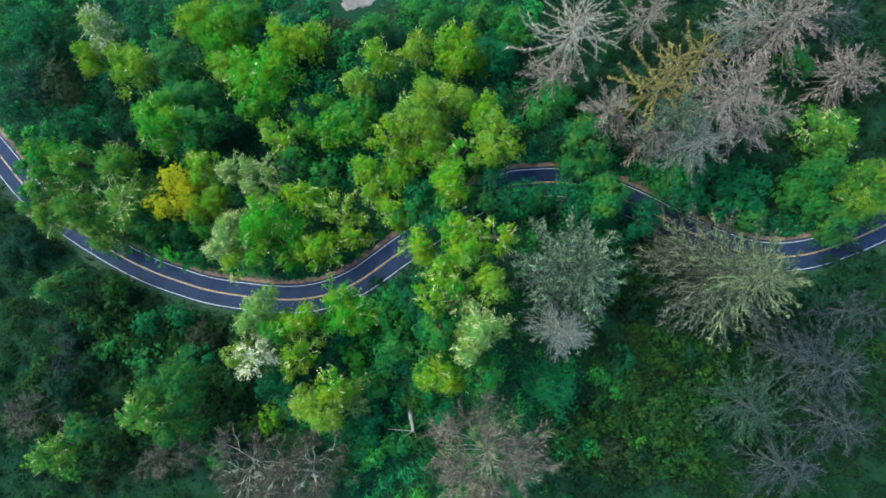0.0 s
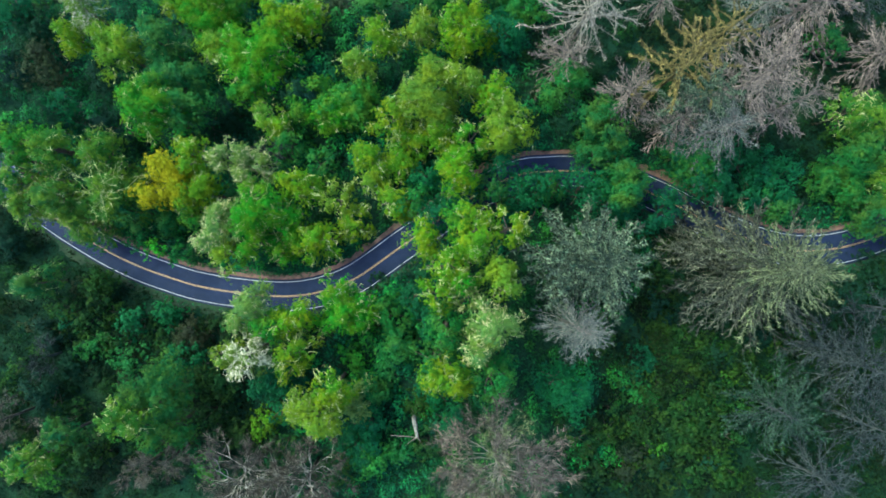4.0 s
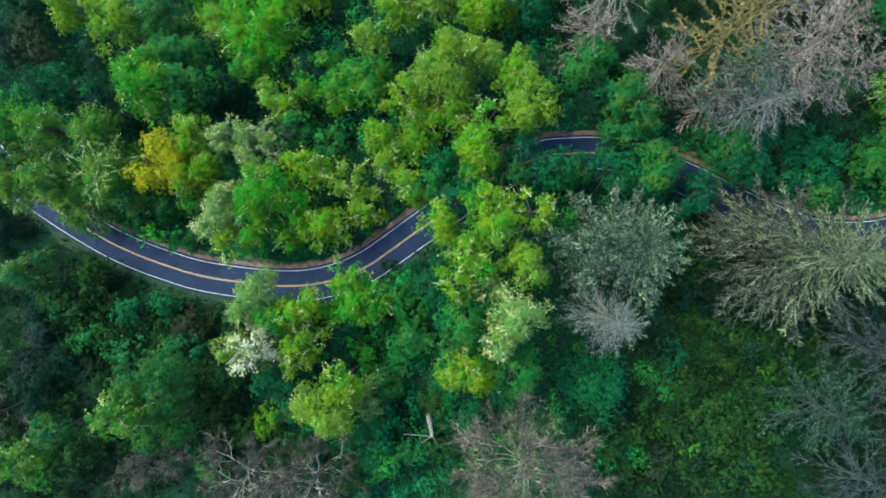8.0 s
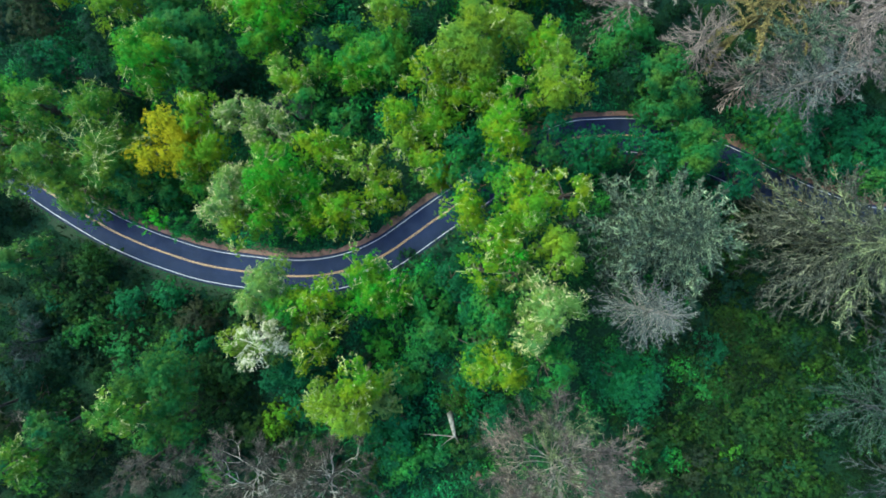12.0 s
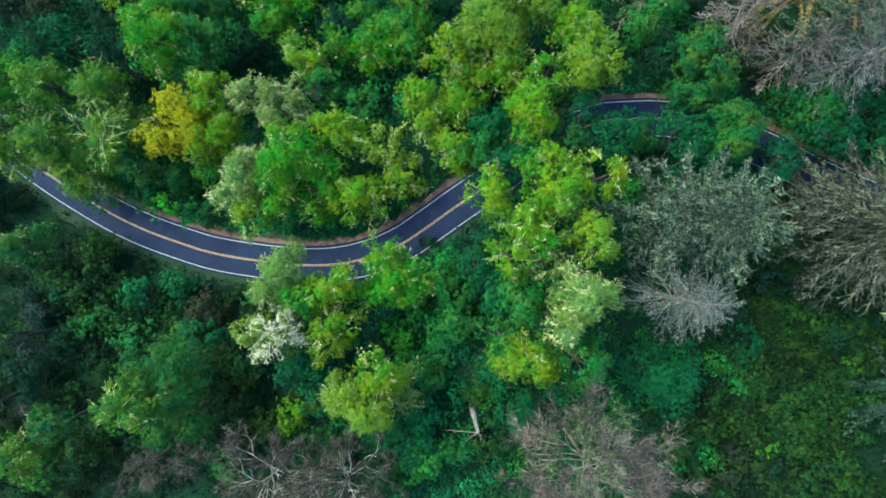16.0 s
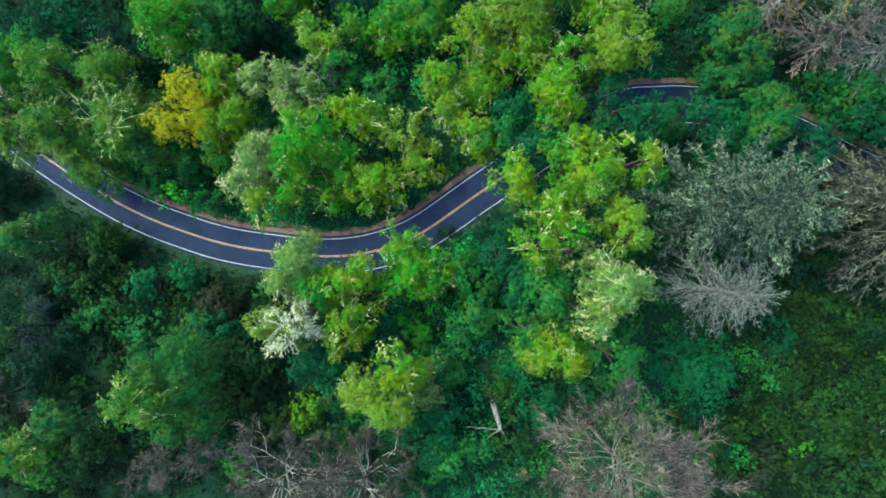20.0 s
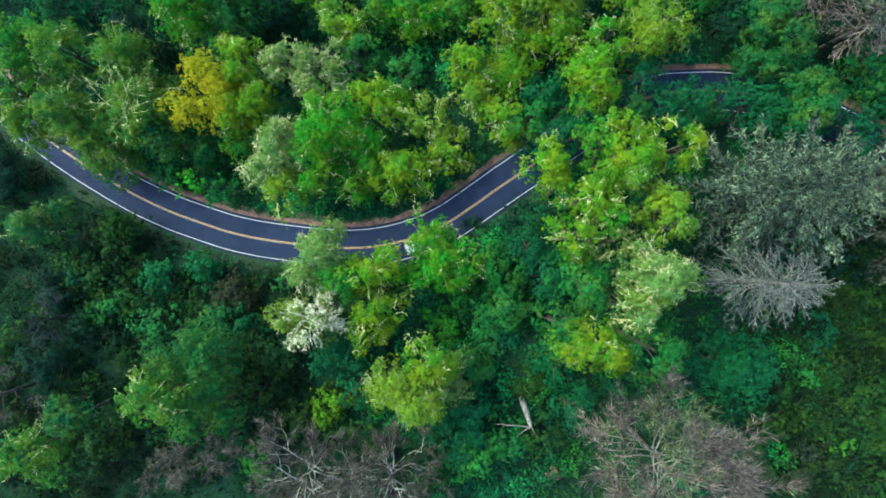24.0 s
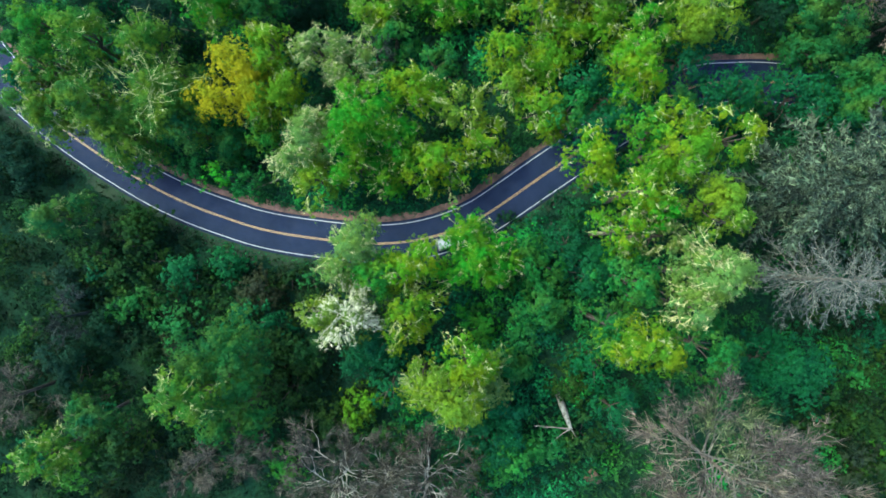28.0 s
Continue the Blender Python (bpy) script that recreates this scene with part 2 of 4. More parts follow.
def tube(points, radii, sides=6):
    """A tapered tube along points, as vertices and quads."""
    p = np.asarray(points, float)
    t = np.gradient(p, axis=0)
    t /= np.linalg.norm(t, axis=1)[:, None] + 1e-9
    ref = np.where(np.abs(t[:, 2:3]) < 0.9, np.array([[0, 0, 1.0]]), np.array([[1.0, 0, 0]]))
    u = np.cross(t, ref)
    u /= np.linalg.norm(u, axis=1)[:, None] + 1e-9
    v = np.cross(t, u)
    a = np.arange(sides) * 2 * math.pi / sides
    ring = np.cos(a)[None, :, None] * u[:, None] + np.sin(a)[None, :, None] * v[:, None]
    verts = (p[:, None] + ring * np.asarray(radii, float)[:, None, None]).reshape(-1, 3)
    i, j = np.meshgrid(np.arange(len(p) - 1), np.arange(sides), indexing="ij")
    k = (j + 1) % sides
    faces = np.stack([i * sides + j, i * sides + k, (i + 1) * sides + k, (i + 1) * sides + j], -1).reshape(-1, 4)
    return verts, faces


def joined(pieces):
    verts, faces, at = [], [], 0
    for v, f in pieces:
        verts.append(v)
        faces.append(np.asarray(f) + at)
        at += len(v)
    return np.concatenate(verts), np.concatenate(faces)


def unit(v):
    return v / (np.linalg.norm(v, axis=-1, keepdims=True) + 1e-9)


def leaves(rng, centres, outward, size, wide=0.2, face=None):
    """Sprays of leaves at centres, one pointed triangle each; they grow outward and spread square to face (upward, if none is given)."""
    k = len(centres)
    along = unit(outward + rng.normal(0, 0.6, (k, 3)))
    nrm = unit(rng.normal(0, 0.55, (k, 3)) + [0, 0, 1.0]) if face is None else unit(face + rng.normal(0, 0.32, (k, 3)))
    side = unit(np.cross(nrm, along))
    along = along if face is None else unit(np.cross(side, nrm) + along * 0.35)
    s = size * rng.uniform(0.55, 1.5, (k, 1))
    w = s * wide * rng.uniform(0.7, 1.3, (k, 1))
    verts = np.stack([centres - along * s * 0.4 + side * w, centres - along * s * 0.4 - side * w, centres + along * s * 0.6], 1).reshape(-1, 3)
    return verts, np.arange(k * 3).reshape(-1, 3)


# ---- the lie of the land ----
def spline(points, step=12):
    p = np.asarray([points[0], *points, points[-1]], float)
    t = np.linspace(0, 1, step, endpoint=False)[:, None]
    out = [0.5 * (2 * b + (c - a) * t + (2 * a - 5 * b + 4 * c - d) * t**2 + (3 * b - a - 3 * c + d) * t**3) for a, b, c, d in zip(p, p[1:], p[2:], p[3:])]
    return np.concatenate([*out, p[-1:]])


WEST = [(-172, 84), (-152, 66), (-138, 54), (-125, 41), (-116, 32), (-107.3, 22.7), (-99.5, 13.9), (-92, 7.9), (-86, 3.9), (-81.3, 1.1), (-76.1, -1.8), (-72, -3.8), (-66.9, -5.9), (-61.8, -7.6)]
MIDDLE = [(-56.7, -9.1), (-51.7, -10.1), (-46.3, -10.8), (-40, -11.4), (-34, -11.5), (-28.5, -10.8), (-23.3, -9.3), (-18.8, -7.2), (-14.5, -4.3), (-10.2, -1.2), (-5.5, 2.1), (-0.5, 5.8), (5, 9.3)]
EAST = [(10, 12), (15.1, 14.0), (19.5, 14.5), (25.1, 14.7), (31, 13.9), (37, 11.9), (44, 8.8), (50.5, 5.3), (56, 2.6), (62, 0.1), (67, -1.3), (72.8, -1.7), (79.1, -0.8), (86, 1.6), (93, 4.8), (102, 9.5), (120, 18), (150, 30)]
LINE = spline(WEST + MIDDLE + EAST)


def road_height(x):
    return np.interp(x, [-180, -110, -60, -35, -10, 5, 25, 50, 80, 160], [-20, -13, -8, -4, 1, 1.5, 0.5, 2, 5, 11])


TANGENT = unit(np.gradient(LINE, axis=0))
NORMAL = np.stack([-TANGENT[:, 1], TANGENT[:, 0]], -1)


def from_road(x, y):
    """Distance from the road's middle (north of it: plus), and the nearest sample."""
    x, y = np.atleast_1d(np.asarray(x, float)), np.atleast_1d(np.asarray(y, float))
    d, near = np.empty(len(x)), np.empty(len(x), int)
    for s in range(0, len(x), 4000):
        e = np.stack([x[s:s + 4000], y[s:s + 4000]], -1)[:, None] - LINE[None]
        q = (e**2).sum(-1)
        k = q.argmin(1)
        r = np.arange(len(k))
        d[s:s + 4000] = np.sqrt(q[r, k]) * np.where((e[r, k] * NORMAL[k]).sum(-1) < 0, -1, 1)
        near[s:s + 4000] = k
    return d, near


def land(x, y):
    """The ground: level by the road, falling away to the north and rising to the south."""
    d, near = from_road(x, y)
    z = road_height(LINE[near, 0])
    away = np.maximum(np.abs(d) - 4.8, 0)
    rise = np.interp(np.atleast_1d(x), [-5, 28], [0.28, 0.12])
    return z + np.where(d > 0, -11 * (1 - np.exp(-away * 0.28 / 11)), 14 * (1 - np.exp(-away * rise / 14))) - np.where(np.abs(d) < 4.3, 0.3, 0.0)


def land_at(x, y):
    return float(land(x, y)[0])


def axis(lo, hi, step, far):
    mid = np.arange(lo, hi + 0.1, step)
    out = np.cumsum(8 * 1.5 ** np.arange(14))
    out = out[out < far]
    return np.concatenate([lo - out[::-1], mid, hi + out])


GX, GY = axis(-130, 120, 1.5, 2500), axis(-75, 80, 1.5, 2500)
gx, gy = np.meshgrid(GX, GY)
gz = land(gx.ravel(), gy.ravel())
rough = np.random.default_rng(3)
gz = gz + rough.normal(0, 0.12, len(gz)) * (np.abs(from_road(gx.ravel(), gy.ravel())[0]) > 5)
i, j = np.meshgrid(np.arange(len(GY) - 1), np.arange(len(GX) - 1), indexing="ij")
w = len(GX)
gf = np.stack([i * w + j, i * w + j + 1, (i + 1) * w + j + 1, (i + 1) * w + j], -1).reshape(-1, 4)
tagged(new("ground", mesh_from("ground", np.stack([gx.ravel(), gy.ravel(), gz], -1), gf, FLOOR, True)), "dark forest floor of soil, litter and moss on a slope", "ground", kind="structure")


def ribbon(name, offsets, heights, material, label, category, jitter=None, lo=0, hi=None):
    """A strip along the road, with a profile of offsets from its middle and heights over it."""
    line, nrm = LINE[lo:hi], NORMAL[lo:hi]
    off = np.repeat(np.asarray(offsets, float)[None], len(line), 0)
    if jitter is not None:
        off = off + jitter(len(line))
    xy = line[:, None] + nrm[:, None] * off[:, :, None]
    z = road_height(line[:, 0])[:, None] + np.asarray(heights, float)[None]
    v = np.concatenate([xy, z[:, :, None]], -1).reshape(-1, 3)
    k = len(offsets)
    a, b = np.meshgrid(np.arange(len(line) - 1), np.arange(k - 1), indexing="ij")
    f = np.stack([a * k + b + 1, a * k + b, (a + 1) * k + b, (a + 1) * k + b + 1], -1).reshape(-1, 4)
    return tagged(new(name, mesh_from(name, v, f, material)), label, category, kind="structure")


ribbon("road", (-3.6, -3.5, -3.3, 0, 3.3, 3.5, 3.6), (-0.4, 0.0, 0.02, 0.07, 0.02, 0.0, -0.4), ASPHALT, "dark blue-grey asphalt of a winding two-lane road", "road")
for off, mat, nm, lb in ((3.02, WHITE_LINE, "road_edge_line", "worn white edge line painted on asphalt"), (-3.02, WHITE_LINE, "road_edge_line", "worn white edge line painted on asphalt"),
                         (0.1, YELLOW_LINE, "road_centre_line", "worn yellow double centre line on asphalt"), (-0.1, YELLOW_LINE, "road_centre_line", "worn yellow double centre line on asphalt")):
    half = 0.065 if mat is WHITE_LINE else 0.06
    top = 0.07 - 0.05 / 3.3 * abs(off) + 0.016
    ribbon(nm, (off - half, off + half), (top, top), mat, lb, "road marking")


def ragged(seed, amount, column):
    def jitter(k):
        r = np.random.default_rng(seed)
        x = np.convolve(r.normal(0, 1, k + 30), np.ones(9) / 3, "same")[15:15 + k]
        out = np.zeros((k, column + 2))
        out[:, column] = x * amount
        out[:, column + 1] = x * amount
        return out
    return jitter


ribbon("dirt_shoulder", (3.4, 4.6, 5.9), (-0.05, -0.08, -0.75), RED_DIRT, "bare reddish dirt shoulder beside the road", "shoulder", ragged(5, 0.3, 1))
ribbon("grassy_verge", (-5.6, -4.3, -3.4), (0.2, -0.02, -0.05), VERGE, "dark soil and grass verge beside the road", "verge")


# ---- trees ----
GREENS = {
    "yellow": ((0.325, 0.335, 0.01), 0.5, "golden-yellow"), "lime": ((0.068, 0.232, 0.01), 0.7, "yellow-green"), "bright": ((0.018, 0.235, 0.012), 0.45, "bright green"),
    "green": ((0.019, 0.19, 0.021), 0.36, "fresh green"), "mid": ((0.013, 0.15, 0.033), 0.2, "mid-green"), "teal": ((0.006, 0.112, 0.038), 0.0, "dark bluish-green"),
    "dark": ((0.006, 0.04, 0.02), 0.0, "very dark green"), "dull": ((0.014, 0.072, 0.018), 0.3, "dull olive-green"), "pale": ((0.105, 0.22, 0.055), 0.35, "pale silvery green"),
    "palelime": ((0.108, 0.242, 0.02), 0.5, "pale yellow-green"), "white": ((0.1, 0.215, 0.035), 0.2, "whitish-green"), "olive": ((0.011, 0.053, 0.012), 0.25, "olive-green"), "brown": ((0.028, 0.042, 0.02), 0.1, "brownish-green"),
    "forest": ((0.012, 0.125, 0.03), 0.25, "deep green"),
    "sage": ((0.036, 0.165, 0.022), 0.4, "muted yellow-green"),
}


def seed_of(x, y, kind):
    """A seed of its own for each plant, from where it stands."""
    return int(abs(x * 7919 + y * 104729) * 10) % 1000003 + kind


def foot(x, y):
    """Where a trunk stands whose crown is at x, y: never on the road."""
    d, near = from_road(x, y)
    d, k = float(d[0]), int(near[0])
    if abs(d) < 5.4:
        x, y = LINE[k] + NORMAL[k] * (5.4 if d > 0 else -5.4)
    return float(x), float(y)


def lobed(rng, r, tall, count):
    """Centres and radii of the clumps that make up a crown of radius r, whose top is at 0. A wide crown has several heads."""
    heads = 1 if r < 4.8 else int(r * 0.6)
    turn = rng.uniform(0, 6.3)
    hx, hz, hr = [(0.0, 0.0)], [0.0], [r * 1.05 if heads == 1 else r * 0.7]
    for k in range(1, heads):
        far = r * rng.uniform(0.36, 0.52)
        yaw = turn + k * 6.2832 / (heads - 1) + rng.normal(0, 0.3)
        hx.append((math.cos(yaw) * far, math.sin(yaw) * far))
        hz.append(-tall * rng.uniform(0.03, 0.22))
        hr.append(r * rng.uniform(0.46, 0.62))
    hx, hz, hr = np.array(hx), np.array(hz), np.array(hr)
    many = int(count * (1 if heads == 1 else 1.5))
    of = rng.choice(heads, many, p=hr**2 / (hr**2).sum())
    h = rng.uniform(0.0, 1.0, many) ** 0.85
    size = r * rng.uniform(0.14, 0.29, many) * (1.2 if heads == 1 else 1.0)
    a = np.arange(many) * 2.39996 + rng.normal(0, 0.4, many)
    two, three = rng.uniform(0, 6.3, 2)
    uneven = 1 + 0.14 * np.sin(2 * a + two) + 0.16 * np.sin(3 * a + three)
    reach = np.maximum(hr[of] - size * 0.6, 0.1) * np.sqrt(1 - (1 - h) ** 2) * uneven * rng.uniform(0.6, 1.2, many)
    z = hz[of] - h * (tall + hz[of]) * 0.98 - 0.2 * size
    c = np.column_stack([hx[of, 0] + np.cos(a) * reach, hx[of, 1] + np.sin(a) * reach, z])
    return c, size


def crown_mesh(rng, r, tall, density, size, material, squash=0.9):
    """A crown of clumps, each clump of small tufts, each tuft of leaves that face out of the clump."""
    c, s = lobed(rng, r, tall, int(16 + r * 3.6 + tall * 1.1))
    count = len(c)
    total = int(density * r * (0.55 * r + 0.3 * tall))
    tufts = total // 13 + 1
    weight = s**2 * np.clip(1.25 + c[:, 2] / tall, 0.16, 1.3)
    of = rng.choice(count, tufts, p=weight / weight.sum())
    d = unit(rng.normal(0, 1, (tufts, 3)) + [0, 0, 0.9])
    tc = c[of] + d * (s[of] * rng.uniform(0.55, 1.12, tufts))[:, None] * [1, 1, squash]
    tr = np.minimum(s[of] * rng.uniform(0.14, 0.34, tufts), 0.55)
    pick = rng.integers(0, tufts, total)
    n = unit(rng.normal(0, 1, (total, 3)) + d[pick] * 0.8)
    p = tc[pick] + n * (tr[pick] * rng.uniform(0.3, 1.1, total))[:, None]
    whole = unit(c[of] * [1, 1, 0.5] + [0, 0, 0.55 * r])
    v, f = leaves(rng, p, n * 0.8 + d[pick] * 0.3 + [0, 0, -0.2], size * 1.12, 0.185, d[pick] * 0.75 + whole[pick] * 0.45 + n * 0.3)
    return mesh_from("crown", v, f, material), c, s


def limb_path(rng, a, b, sag=0.12, k=5):
    a, b = np.asarray(a, float), np.asarray(b, float)
    t = np.linspace(0, 1, k)[:, None]
    off = rng.normal(0, sag * np.linalg.norm(b - a) / 2, 3)
    return a + (b - a) * t + off * np.sin(t * math.pi)


def twigs_mesh(rng, c, s, r, count, thick, material):
    """Bare pale twigs that stand out of a crown, forking from its middle."""
    out = []
    upper = np.argsort(-c[:, 2])[: max(4, len(c) * 2 // 3)]
    for _ in range(count):
        k = upper[rng.integers(len(upper))]
        d = unit(c[k] * [1, 1, 0.15] + rng.normal(0, 0.5, 3) * r + [0, 0, r * 0.2])
        path = limb_path(rng, c[k] * 0.7, c[k] + d * s[k] * rng.uniform(0.8, 1.3), 0.25, 4)
        out.append(in_triangles(*tube(path, np.linspace(thick, thick * 0.35, 4), 3)))
        j = rng.integers(1, 4, 26)
        out.append(slivers(rng, path[j], d + rng.normal(0, 0.9, (26, 3)), s[k] * rng.uniform(0.2, 0.7, 26), thick * 0.55))
    v, f = joined(out)
    return mesh_from("twig_tangle", v, f, material)


def broadleaf(x, y, top, r, tone, twigs=0, star=0, density=335, size=0.312):
    """A broadleaved tree: a trunk with limbs, and a crown of clumps of leaves."""
    rng = np.random.default_rng(seed_of(x, y, 1000))
    bx, by = foot(x, y)
    base = land_at(bx, by) - 0.15
    colour, alpha, word = GREENS[tone]
    density = density * 0.76 if tone == "white" else density * 0.62 if tone in ("teal", "dark") else density
    twigs = max(twigs, 11) if tone in ("lime", "palelime", "sage", "bright") else twigs
    top = max(top, base + 4.5 + r)
    tree = thing("broadleaf_tree", bx, by, base, f"broadleaf tree, lumpy {word} crown" + (" with bare pale twigs" if twigs else ", forest canopy"), "tree", "forest trees")
    off = np.array([x - bx, y - by, top - base])
    tall = min(max(r * 1.5, (top - base) * 0.5), (top - base) * 0.78)
    mesh, c, s = crown_mesh(rng, r, tall, density, size, LEAF)
    jit = rng.uniform(0.88, 1.12, 3)
    crown = part("crown", mesh, tree, colour=(*(np.array(colour) * jit), alpha))
    crown.location = off
    height = off[2] - tall * 0.35
    path = np.array([[0, 0, 0], [off[0] * 0.15, off[1] * 0.15, height * 0.4], [off[0] * 0.6, off[1] * 0.6, height * 0.75], [off[0], off[1], height]])
    thick = 0.1 + 0.01 * off[2]
    bark = BARK
    part("trunk", mesh_from("trunk", *tube(path, [thick * 1.3, thick, thick * 0.7, thick * 0.3], 7), bark, True), tree)
    for k in rng.choice(len(c), min(6, len(c)), replace=False):
        a = path[2] * 0.9 + path[1] * 0.1
        part("limb", mesh_from("limb", *tube(limb_path(rng, a, c[k] + off, 0.12, 5), np.linspace(thick * 0.45, 0.04, 5), 5), bark, True), tree)
    for k in range(star):
        yaw = k * 2.39996 + rng.normal(0, 0.3)
        reach = r * rng.uniform(0.45, 0.72)
        a = off + [*rng.normal(0, 0.13 * r, 2), -0.9]
        e = off + [math.cos(yaw) * reach, math.sin(yaw) * reach, 1.2 - 0.3 * reach]
        path2 = limb_path(rng, a, e, 0.12, 5)
        out = [in_triangles(*tube(path2, np.linspace(0.034, 0.012, 5), 4))]
        j = rng.integers(1, 5, 14)
        out.append(slivers(rng, path2[j], unit(e - a) + rng.normal(0, 0.5, (14, 3)), reach * rng.uniform(0.15, 0.4, 14), 0.013))
        part("bare_limb", mesh_from("bare_limb", *joined(out), WHITE_BARK if tone == "white" else PALE_BARK), tree, label="bare pale limb")
    if twigs:
        t = part("twig_tangle", twigs_mesh(rng, c, s, r, twigs * (7 if tone == "white" else 4 if tone == "pale" else 3), 0.032 if tone == "white" else 0.028, WHITE_BARK if tone == "white" else CREAM_BARK if tone == "pale" else PALE_BARK), tree, label="bare whitish twigs")
        t.location = off
        tagged(t, kind="stuff")
    return tree


def shrub(x, y, top, r, tone, density=165, size=0.39):
    """A low bush: several stems and a mound of leaves."""
    rng = np.random.default_rng(seed_of(x, y, 5000))
    base = land_at(x, y) - 0.1
    colour, alpha, word = GREENS[tone]
    top = max(top, base + 1.6)
    bush = thing("shrub", x, y, base, f"spreading {word} understorey bush on the forest floor", "shrub", "understorey shrubs")
    mesh, c, s = crown_mesh(rng, r, min(r * 1.1, (top - base) * 0.85), density, size, SHRUB)
    crown = part("foliage", mesh, bush, colour=(*(np.array(colour) * rng.uniform(0.85, 1.15, 3)), alpha))
    crown.location = (0, 0, top - base)
    for k in rng.choice(len(c), 4, replace=False):
        part("stem", mesh_from("stem", *tube(limb_path(rng, (0, 0, 0), c[k] + [0, 0, top - base], 0.1, 4), np.linspace(0.09, 0.03, 4), 5), BARK, True), bush)
    return bush


def slivers(rng, starts, ways, lengths, width):
    """Fine twigs, one long thin triangle each."""
    k = len(starts)
    ways = unit(ways)
    side = unit(np.cross(ways, rng.normal(0, 0.35, (k, 3)) + [0, 0, 1.0])) * width
    ends = starts + ways * lengths[:, None]
    return np.stack([starts + side, starts - side, ends], 1).reshape(-1, 3), np.arange(k * 3).reshape(-1, 3)


def in_triangles(v, f):
    return v, np.concatenate([f[:, [0, 1, 2]], f[:, [0, 2, 3]]])


def bough_mesh(rng, droop, ropes, width, thick, lift, needles, needle, spread):
    """A conifer's bough along +x, of length 1 to be scaled: a drooping spine that turns up at its tip, side boughs that fork off forwards, and twigs thickly set on all of them."""
    t = np.linspace(0, 1, 6)
    bend = rng.normal(0, 0.07)
    spine = np.stack([t, bend * np.sin(t * 3) + rng.normal(0, 0.012, 6) * t, lift * t - droop * t**1.8 + droop * 0.5 * t**4], -1)
    lines, wood = [(spine, 1.0)], [in_triangles(*tube(spine, np.linspace(thick, thick * 0.15, 6), 4))]
    for k in range(ropes):
        q = 0.16 + 0.74 * (k + rng.uniform(0.1, 0.9)) / ropes
        a = np.array([np.interp(q, t, spine[:, i]) for i in range(3)])
        ang = (1 if k % 2 else -1) * rng.uniform(0.45, 1.0)
        reach = spread * (1.1 - q * 0.75) * rng.uniform(0.55, 1.3)
        u = np.linspace(0, 1, 4)[:, None]
        way = np.array([math.cos(ang), math.sin(ang), 0.0])
        turn = np.array([math.cos(ang * 0.4), math.sin(ang * 0.4), 0.0])
        line = a + (way * u * 0.55 + turn * u**2 * 0.45) * reach + np.array([0, 0, 1.0]) * (-0.5 * u + 0.32 * u**3) * reach * rng.uniform(0.5, 1.5)
        lines.append((line, 0.8))
        wood.append(in_triangles(*tube(line, np.linspace(thick * 0.55, thick * 0.12, 4), 3)))
    long = np.array([np.linalg.norm(np.diff(p, axis=0), axis=1).sum() for p, _ in lines])
    fine = []
    for (p, w), m in zip(lines, np.maximum((needles * long / long.sum()).astype(int), 4)):
        u = rng.uniform(0.12, 1.0, m) * (len(p) - 1)
        i = np.minimum(u.astype(int), len(p) - 2)
        at = p[i] + (p[i + 1] - p[i]) * (u - i)[:, None]
        ahead = unit(p[i + 1] - p[i])
        fine.append(slivers(rng, at, ahead * 0.75 + rng.normal(0, 0.6, (m, 3)) * [1, 1, 0.8] + [0, 0, -0.08], needle * w * rng.uniform(0.5, 1.4, m), width))
    upto = sum(len(f) for _, f in wood)
    return joined(wood + fine), upto


BOUGHS = {}


def bough_kinds(key):
    if key not in BOUGHS:
        material, wood, droop, ropes, width, needles, thick, needle, spread, _, _, _ = CONIFERS[key]
        rng = np.random.default_rng(len(BOUGHS) + 77)
        BOUGHS[key] = []
        for _ in range(8):
            (v, f), upto = bough_mesh(rng, droop * rng.uniform(0.7, 1.4), ropes, width, thick, 0.12, needles, needle, spread)
            BOUGHS[key].append(mesh_from("bough", v, f, material, False, wood, upto))
    return BOUGHS[key]


def conifer(x, y, top, r, kind, boughs=64, crown=0.6):
    """A spruce: a straight trunk and whorls of boughs, each a part. kind: its dress."""
    rng = np.random.default_rng(seed_of(x, y, 9000))
    base = land_at(x, y) - 0.15
    wood, word, name = CONIFERS[kind][1], CONIFERS[kind][-2], CONIFERS[kind][-1]
    boughs = int(boughs * CONIFERS[kind][9])
    tree = thing(name, x, y, base, word, "tree", "spruces")
    h = top - base
    lean = rng.normal(0, 0.012, 2) * h
    path = np.array([[0, 0, 0], [*(lean * 0.4), h * 0.5], [*lean, h]])
    part("trunk", mesh_from("trunk", *tube(path, [0.16 + h * 0.011, 0.1 + h * 0.006, 0.03], 8), wood, True), tree)
    kinds = bough_kinds(kind)
    low = bough_kinds("weathered") if kind == "mossy" else kinds
    for k in range(boughs):
        q = (k + 0.5) / boughs
        z = h - 0.3 - crown * h * q**1.25
        length = r * (0.22 + 0.78 * min(q * 1.7, 1) ** 0.65) * (1 + 0.75 * max(q - 0.6, 0)) * rng.uniform(0.55, 1.12)
        yaw = k * 2.39996 + rng.normal(0, 0.2)
        dress = low if rng.random() < 1.7 * (q - 0.2) else kinds
        ob = part("bough", dress[rng.integers(len(dress))], tree)
        at = lean * (z / h)
        steep = 40 * (1 - q) ** 2 - 14 * q + rng.normal(0, 9)
        ob.matrix_local = pose(at[0], at[1], z, 0, -steep, math.degrees(yaw)) @ Matrix.Diagonal((length, length, length, 1))
    return tree


